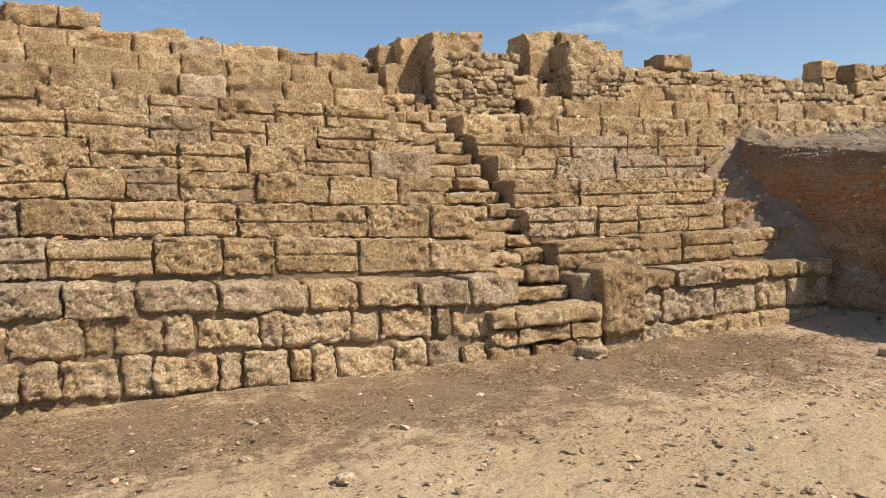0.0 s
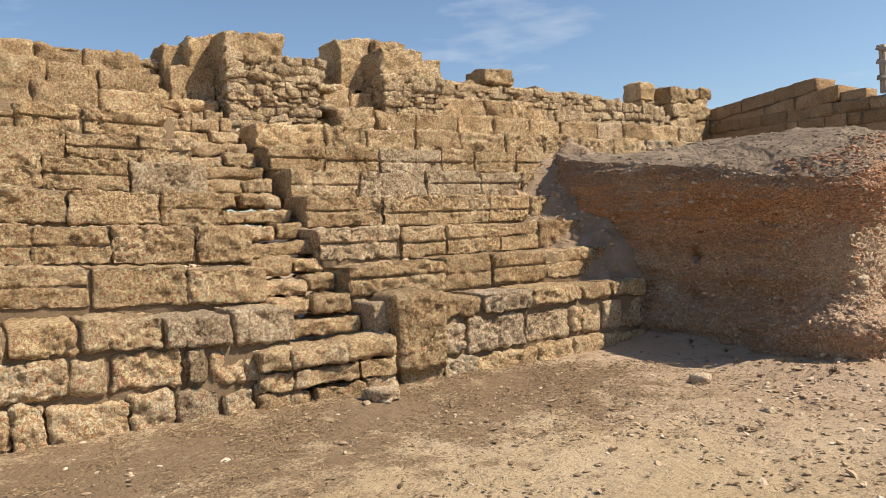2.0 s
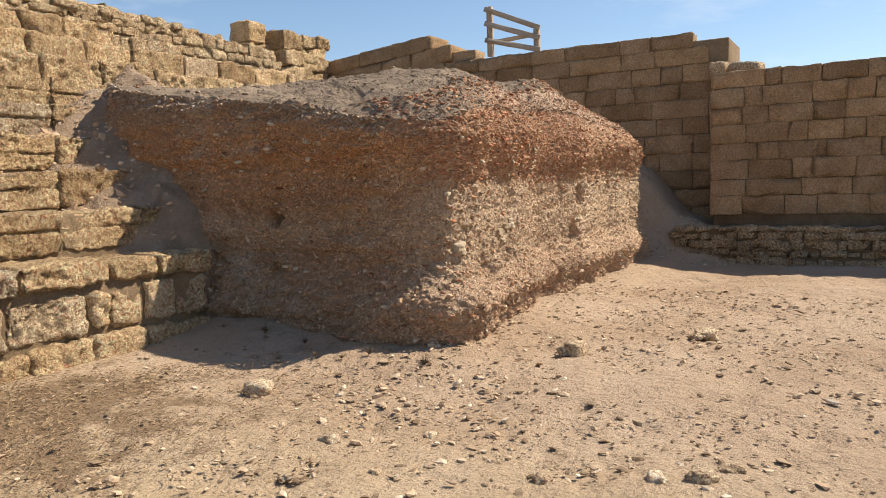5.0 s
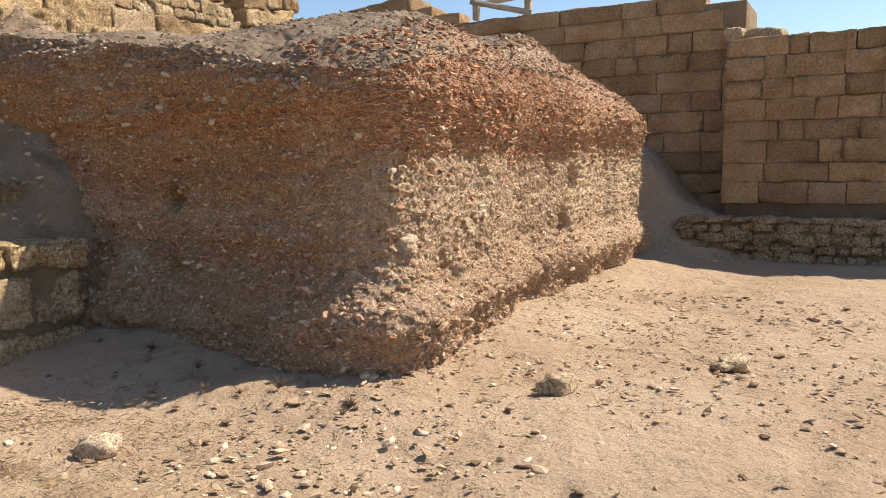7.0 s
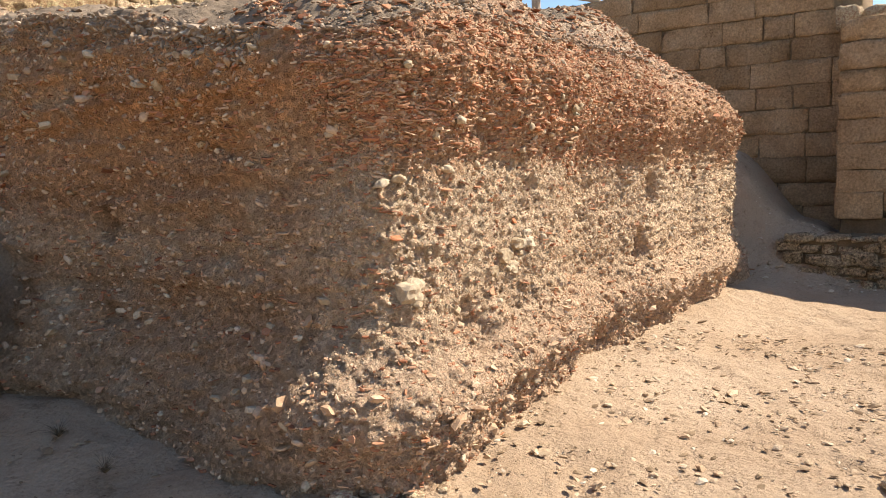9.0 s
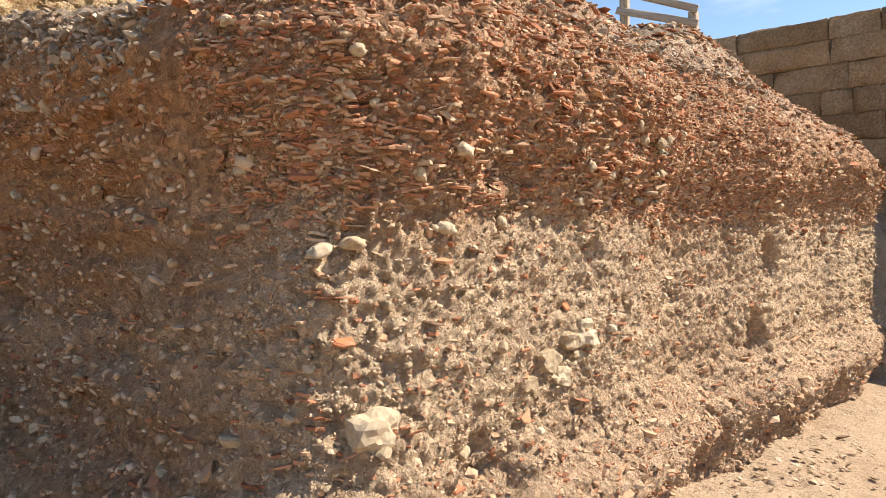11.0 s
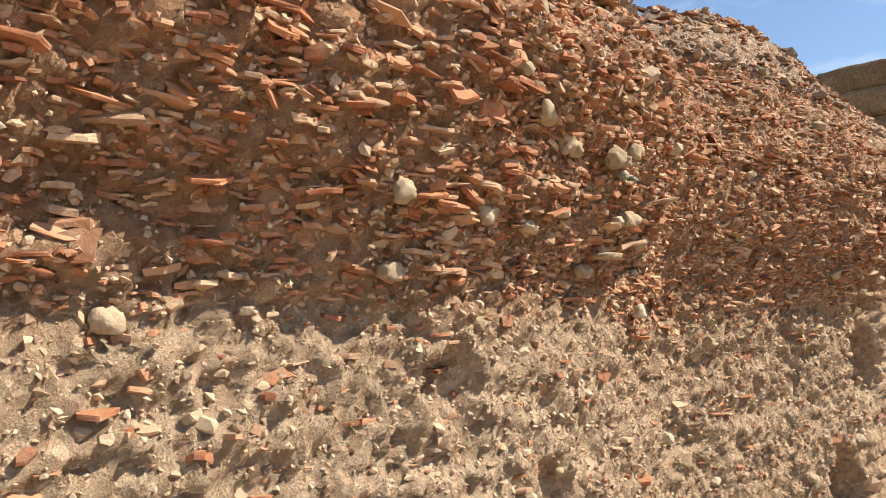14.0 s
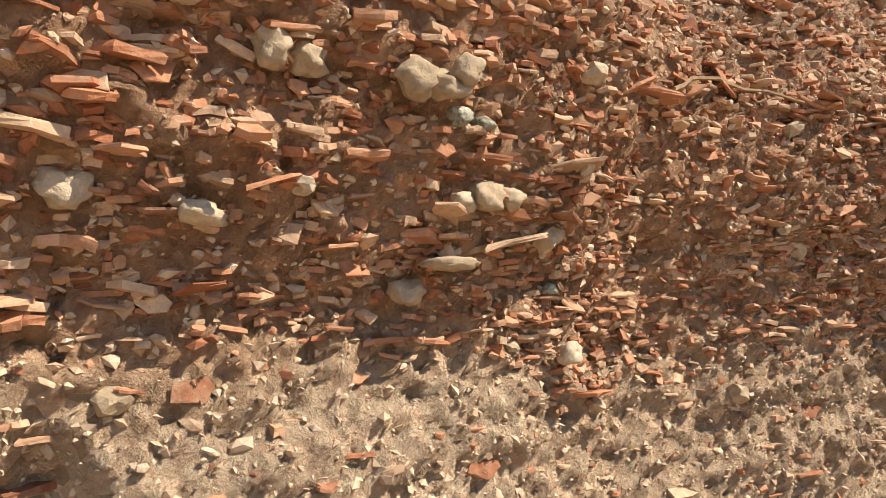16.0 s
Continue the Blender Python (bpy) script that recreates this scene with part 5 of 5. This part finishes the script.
def build_upper_ruins():
    a = rubble_pile("ruined_pier", [(5.25, 6.75, 12.35, 14.0, 3.3, 4.5)], "stub of rubble pier with large blocks on top beside the stairs", 31)
    ashlar_on(a, [(5.2, 6.2, 12.38, 13.2, 4.55, 4.99), (4.85, 5.3, 13.0, 13.8, 4.5, 5.06), (4.5, 4.88, 13.3, 14.1, 4.4, 4.92), (6.2, 6.8, 12.5, 13.2, 4.45, 4.66), (4.5, 5.2, 12.9, 13.9, 3.9, 4.5)], 3100)
    b = rubble_pile("ruined_pier", [(7.95, 9.1, 12.2, 13.8, 3.4, 4.4)], "stub of rubble pier with broken blocks on top", 32)
    ashlar_on(b, [(7.95, 8.85, 12.32, 13.1, 4.5, 4.98), (8.62, 9.2, 12.3, 13.0, 4.4, 4.82), (7.45, 7.95, 12.95, 13.8, 4.3, 4.85), (7.55, 8.15, 13.1, 14.0, 4.85, 5.3), (8.2, 8.9, 13.0, 13.9, 4.8, 5.28), (7.1, 7.7, 12.8, 13.6, 3.9, 4.35), (7.15, 7.75, 12.1, 12.7, 3.4, 3.75)], 3200)
    rubble_pile("rubble_wall", [(6.2, 8.0, 13.4, 14.6, 3.4, 4.3)], "rubble fill between the ruined piers", 33)
    c = rubble_pile("rubble_wall", [(9.1, 13.5, 12.9, 14.2, 3.4, 4.5), (13.5, 16.4, 13.3, 14.5, 3.4, 4.32)], "long bank of broken rubble masonry behind the upper tiers", 34, (0.16, 0.42))
    g = random.Random(12)
    x = 9.15
    while x < 16.0:
        w = g.uniform(0.4, 0.75)
        ashlar_on(c, [(x, x + w - 0.02, 12.82 + 0.12 * (x - 9.0) + g.uniform(-0.05, 0.05), 14.3, 4.05, 4.4 + g.uniform(-0.06, 0.05)), (x + 0.05, x + w - 0.04, 12.86 + 0.12 * (x - 9.0) + g.uniform(-0.05, 0.08), 14.3, 4.4, g.choice((4.62, 4.7, 4.76, 4.9)) - 0.04 * (x - 9))], 3300 + int(x * 9))
        x += w
    ashlar_on(c, [(10.65, 11.4, 12.9, 13.6, 4.62, 4.95), (14.0, 14.7, 13.6, 14.3, 4.2, 4.75), (15.3, 15.9, 13.7, 14.3, 4.15, 4.45), (13.4, 13.9, 13.3, 14.0, 4.1, 4.6), (14.8, 15.3, 13.5, 14.2, 4.15, 4.6)], 3390)
    d = rubble_pile("rubble_wall", [(-3.0, -0.2, 13.9, 15.0, 4.4, 5.15), (-0.3, 1.6, 13.7, 15.0, 4.3, 4.85), (1.5, 4.4, 13.5, 14.8, 4.0, 4.55)], "crumbling rubble top behind the highest seats", 35, (0.16, 0.45))
    ashlar_on(d, [(-1.5, -0.75, 13.75, 14.4, 5.05, 5.4), (-0.72, -0.4, 13.75, 14.4, 5.05, 5.42), (-2.9, -1.8, 13.7, 14.4, 5.1, 5.35), (0.5, 1.2, 13.6, 14.3, 4.8, 5.08), (1.5, 2.1, 13.5, 14.2, 4.5, 4.85), (2.4, 3.0, 13.6, 14.2, 4.5, 4.8)], 3400)
    stack = tagged(new("ruined_pillars", None), "row of broken block pillars standing at the end of the tiers", "ruined masonry", kind="structure")
    ashlar_on(stack, [(16.45, 17.1, 14.0, 14.6, 4.0, 4.5), (16.5, 17.15, 14.0, 14.6, 4.5, 4.82), (16.47, 17.0, 14.0, 14.6, 4.82, 5.28),
                      (17.15, 17.85, 13.6, 14.3, 3.9, 4.35), (17.18, 17.8, 13.6, 14.3, 4.35, 4.7), (17.15, 17.82, 13.6, 14.3, 4.7, 5.15),
                      (17.9, 18.3, 13.7, 14.3, 3.9, 4.5), (17.9, 18.35, 13.7, 14.3, 4.5, 4.85), (17.95, 18.4, 13.7, 14.3, 4.85, 5.15),
                      (18.3, 18.95, 13.8, 14.4, 3.9, 4.35), (18.4, 19.1, 13.8, 14.4, 4.35, 4.7), (18.5, 19.0, 13.9, 14.4, 4.7, 4.95), (18.75, 19.2, 13.9, 14.4, 4.95, 5.25)], 3500)


build_upper_ruins()


# ---------------------------------------------------------------- wooden rail on the end wall
def plank(name, parent, a, b, w, t, seed):
    a, b = Vector(a), Vector(b)
    ln = (b - a).length
    p, q = block_shape((ln, t, w), 0.008, 0.002, seed, 0.2)
    m = (b - a).to_track_quat("X", "Z").to_matrix().to_4x4()
    ob = child(name, mesh_of(name, p - (0, t / 2, w / 2), q, WOOD), parent)
    ob.matrix_local = Matrix.Translation(a) @ m


def build_rail():
    rail = tagged(new("wooden_railing", None), "grey weathered wooden railing standing on the end wall", "railing")
    plank("post", rail, (19.12, 9.33, 4.3), (19.12, 9.33, 5.38), 0.12, 0.12, 1)
    plank("post", rail, (19.12, 8.22, 4.05), (19.12, 8.22, 4.76), 0.12, 0.12, 2)
    for i, (za, zb) in enumerate(((5.33, 4.76), (5.02, 4.55), (4.66, 4.3))):
        plank("rail", rail, (19.03, 9.42, za), (19.03, 8.12, zb), 0.11, 0.045, 4 + i)
    plank("rail", rail, (19.22, 9.3, 4.62), (19.22, 8.2, 4.68), 0.09, 0.045, 8)


build_rail()


# ---------------------------------------------------------------- loose stones, litter
def build_rocks():
    spots = [(10.02, 4.15, 0.22), (11.02, 3.26, 0.22), (7.9, 5.88, 0.18), (7.28, 3.32, 0.1), (7.5, 2.8, 0.11), (7.6, 2.6, 0.13), (7.8, 2.5, 0.11), (7.28, 4.7, 0.12), (7.0, 4.15, 0.07), (6.75, 4.55, 0.065),
             (4.88, 7.2, 0.28), (4.7, 7.15, 0.1), (1.45, 5.0, 0.12), (0.9, 5.76, 0.075), (1.05, 6.6, 0.08), (1.18, 6.58, 0.09), (4.05, 7.05, 0.08), (7.63, 4.19, 0.07), (2.5, 6.6, 0.06), (9.4, 5.2, 0.1), (9.62, 5.0, 0.09), (9.76, 4.95, 0.075), (3.91, 3.39, 0.08), (4.13, 4.42, 0.06), (0.45, 7.3, 0.07)]
    for k, (x, y, s) in enumerate(spots):
        v, f = rock_base(300 + k, 3, 0.6, 0.62, 0.44)
        v = v * (1 + 0.16 * fbm(v + k, 4.5, 3, 900 + k))[:, None]
        v[:, 2] -= v[:, 2].min()
        v = v * (s * 1.3, s, s * 1.1)
        a = k * 2.4
        v = np.column_stack([v[:, 0] * np.cos(a) - v[:, 1] * np.sin(a), v[:, 0] * np.sin(a) + v[:, 1] * np.cos(a), v[:, 2]])
        v[:, 2] += ground_height(x, y) - 0.02 - 0.08 * s
        c = np.array((x, y, 0))
        ob = new("rock", mesh_of("rock", v, f, ROCK))
        ob.location = (x, y, 0)
        tagged(ob, "rough pale brown rock lying on the sand" if s > 0.15 else "small rough stone lying on the sand", "rock", "loose rocks on the sand")
    g = np.random.default_rng(55)
    count = 4600
    x = np.concatenate([g.uniform(-2, 8, 1500), g.uniform(5.5, 14, count - 1500)])
    y = np.concatenate([g.uniform(2, 7.6, 1500), 5.4 - np.abs(g.normal(0, 2.2, count - 1500))])
    ok = ~((x > 9.3) & (y > 5.25)) & (y > 0.3)
    x, y = np.concatenate([x[ok], g.uniform(16.7, 18.0, 420)]), np.concatenate([y[ok], g.uniform(3.8, 5.8, 420)])
    n = len(x)
    size = np.exp(g.normal(np.log(0.017), 0.6, n)).clip(0.007, 0.07)
    p = np.column_stack([x, y, ground_height(x, y) + size * 0.12])
    m = frames_from(p, g.uniform(0, 6.3, n), g.normal(0, 0.25, n), g.normal(0, 0.25, n), np.stack([size * g.uniform(1, 1.8, n), size, size * 0.7], -1))
    tagged(new("pebbles", joined("pebbles", CHIPS, m, g.integers(0, 14, n), PEBBLE)), "pebbles and chips scattered over the sand", "pebbles", kind="stuff")
    # dry litter near the wall
    n = 30000
    x, y = g.uniform(-2.5, 8.5, n), 7.6 - np.abs(g.normal(0, 1.0, n))
    d = fbm(np.column_stack([x, y, 0 * x]), 1.3, 4, 5, 0.65)
    ok = d + g.normal(0, 0.25, n) > 0.0
    x, y = x[ok], y[ok]
    n = len(x)
    ln = g.uniform(0.015, 0.06, n)
    p = np.column_stack([x, y, ground_height(x, y) + 0.012 + g.uniform(0, 0.012, n)])
    bar = (np.array([(-0.5, -0.5, 0), (0.5, -0.3, 0.1), (0.5, 0.3, 0), (-0.5, 0.5, 0.1), (0, 0, 1.0)]), np.array([(0, 1, 4), (1, 2, 4), (2, 3, 4), (3, 0, 4), (2, 1, 0), (3, 2, 0)]))
    m = frames_from(p, g.uniform(0, 6.3, n), g.normal(0, 0.2, n), g.normal(0, 0.25, n), np.stack([ln, g.uniform(0.003, 0.008, n), np.full(n, 0.006)], -1))
    n = 6500
    x, y = np.concatenate([g.uniform(-2, 9.3, n // 2), g.uniform(3, 14, n - n // 2)]), np.concatenate([g.uniform(1.5, 7.5, n // 2), g.uniform(0.8, 5.6, n - n // 2)])
    ok = ~((x > 9.2) & (y > 5.2))
    x, y = x[ok], y[ok]
    n = len(x)
    s = np.exp(g.normal(np.log(0.02), 0.5, n)).clip(0.008, 0.06)
    cl = frames_from(np.column_stack([x, y, ground_height(x, y) + 0.004]), g.uniform(0, 6.3, n), g.normal(0, 0.15, n), g.normal(0, 0.15, n), np.stack([s * 1.6, s, s * 0.5], -1))
    tagged(new("brown_crumbs", joined("brown_crumbs", CHIPS, cl, g.integers(0, 14, n), CRUMB_BROWN)), "brown crumbs of dry earth and dung on the sand", "litter", kind="stuff")
    tagged(new("dry_litter", joined("dry_litter", [bar], m, np.zeros(len(m), int), STRAW)), "dry brown straw and plant litter on the sand", "litter", kind="stuff")


build_rocks()


WEED = island_material("withered_weed", [(0.0, (0.08, 0.055, 0.035)), (0.6, (0.13, 0.09, 0.055)), (1.0, (0.2, 0.15, 0.09))])
WEEDS = [(8.95, 5.03, 0.15), (9.02, 6.35, 0.15), (8.8, 6.05, 0.1), (9.1, 6.9, 0.15), (9.0, 5.62, 0.14), (8.6, 6.3, 0.08), (8.85, 5.8, 0.08), (9.0, 7.35, 0.11)]


def dry_weed(x, y, h, seed):
    """A withered tuft: thin bent stalks from one root."""
    g = random.Random(seed)
    bm = bmesh.new()
    for _ in range(90):
        a, lean, ln, w = g.uniform(0, 6.3), g.uniform(0.3, 1.9), h * g.uniform(0.25, 0.85), g.uniform(0.0009, 0.0022)
        d, side = Vector((math.cos(a), math.sin(a), 0)), Vector((-math.sin(a), math.cos(a), 0))
        last = None
        for k in range(5):
            t = k / 4
            c = d * (ln * lean * t * (0.4 + 0.6 * t)) + Vector((0, 0, ln * t * (1 - 0.3 * lean * t)))
            row = [bm.verts.new(c + side * w * (1.1 - t)), bm.verts.new(c - side * w * (1.1 - t)), bm.verts.new(c + d * w * (1.1 - t))]
            if last:
                for i in range(3):
                    bm.faces.new((last[i], last[(i + 1) % 3], row[(i + 1) % 3], row[i]))
            last = row
    me = bpy.data.meshes.new("dry_weed")
    bm.to_mesh(me)
    bm.free()
    me.materials.append(WEED)
    ob = tagged(new("dry_weed", me), "withered brown tuft of weed on the sand", "weed", "dry weeds at the foot of the mound")
    ob.location = (x, y, float(ground_height(x, y)) - 0.005)


for k, (wx, wy, wh) in enumerate(WEEDS):
    dry_weed(wx, wy, wh, 70 + k)
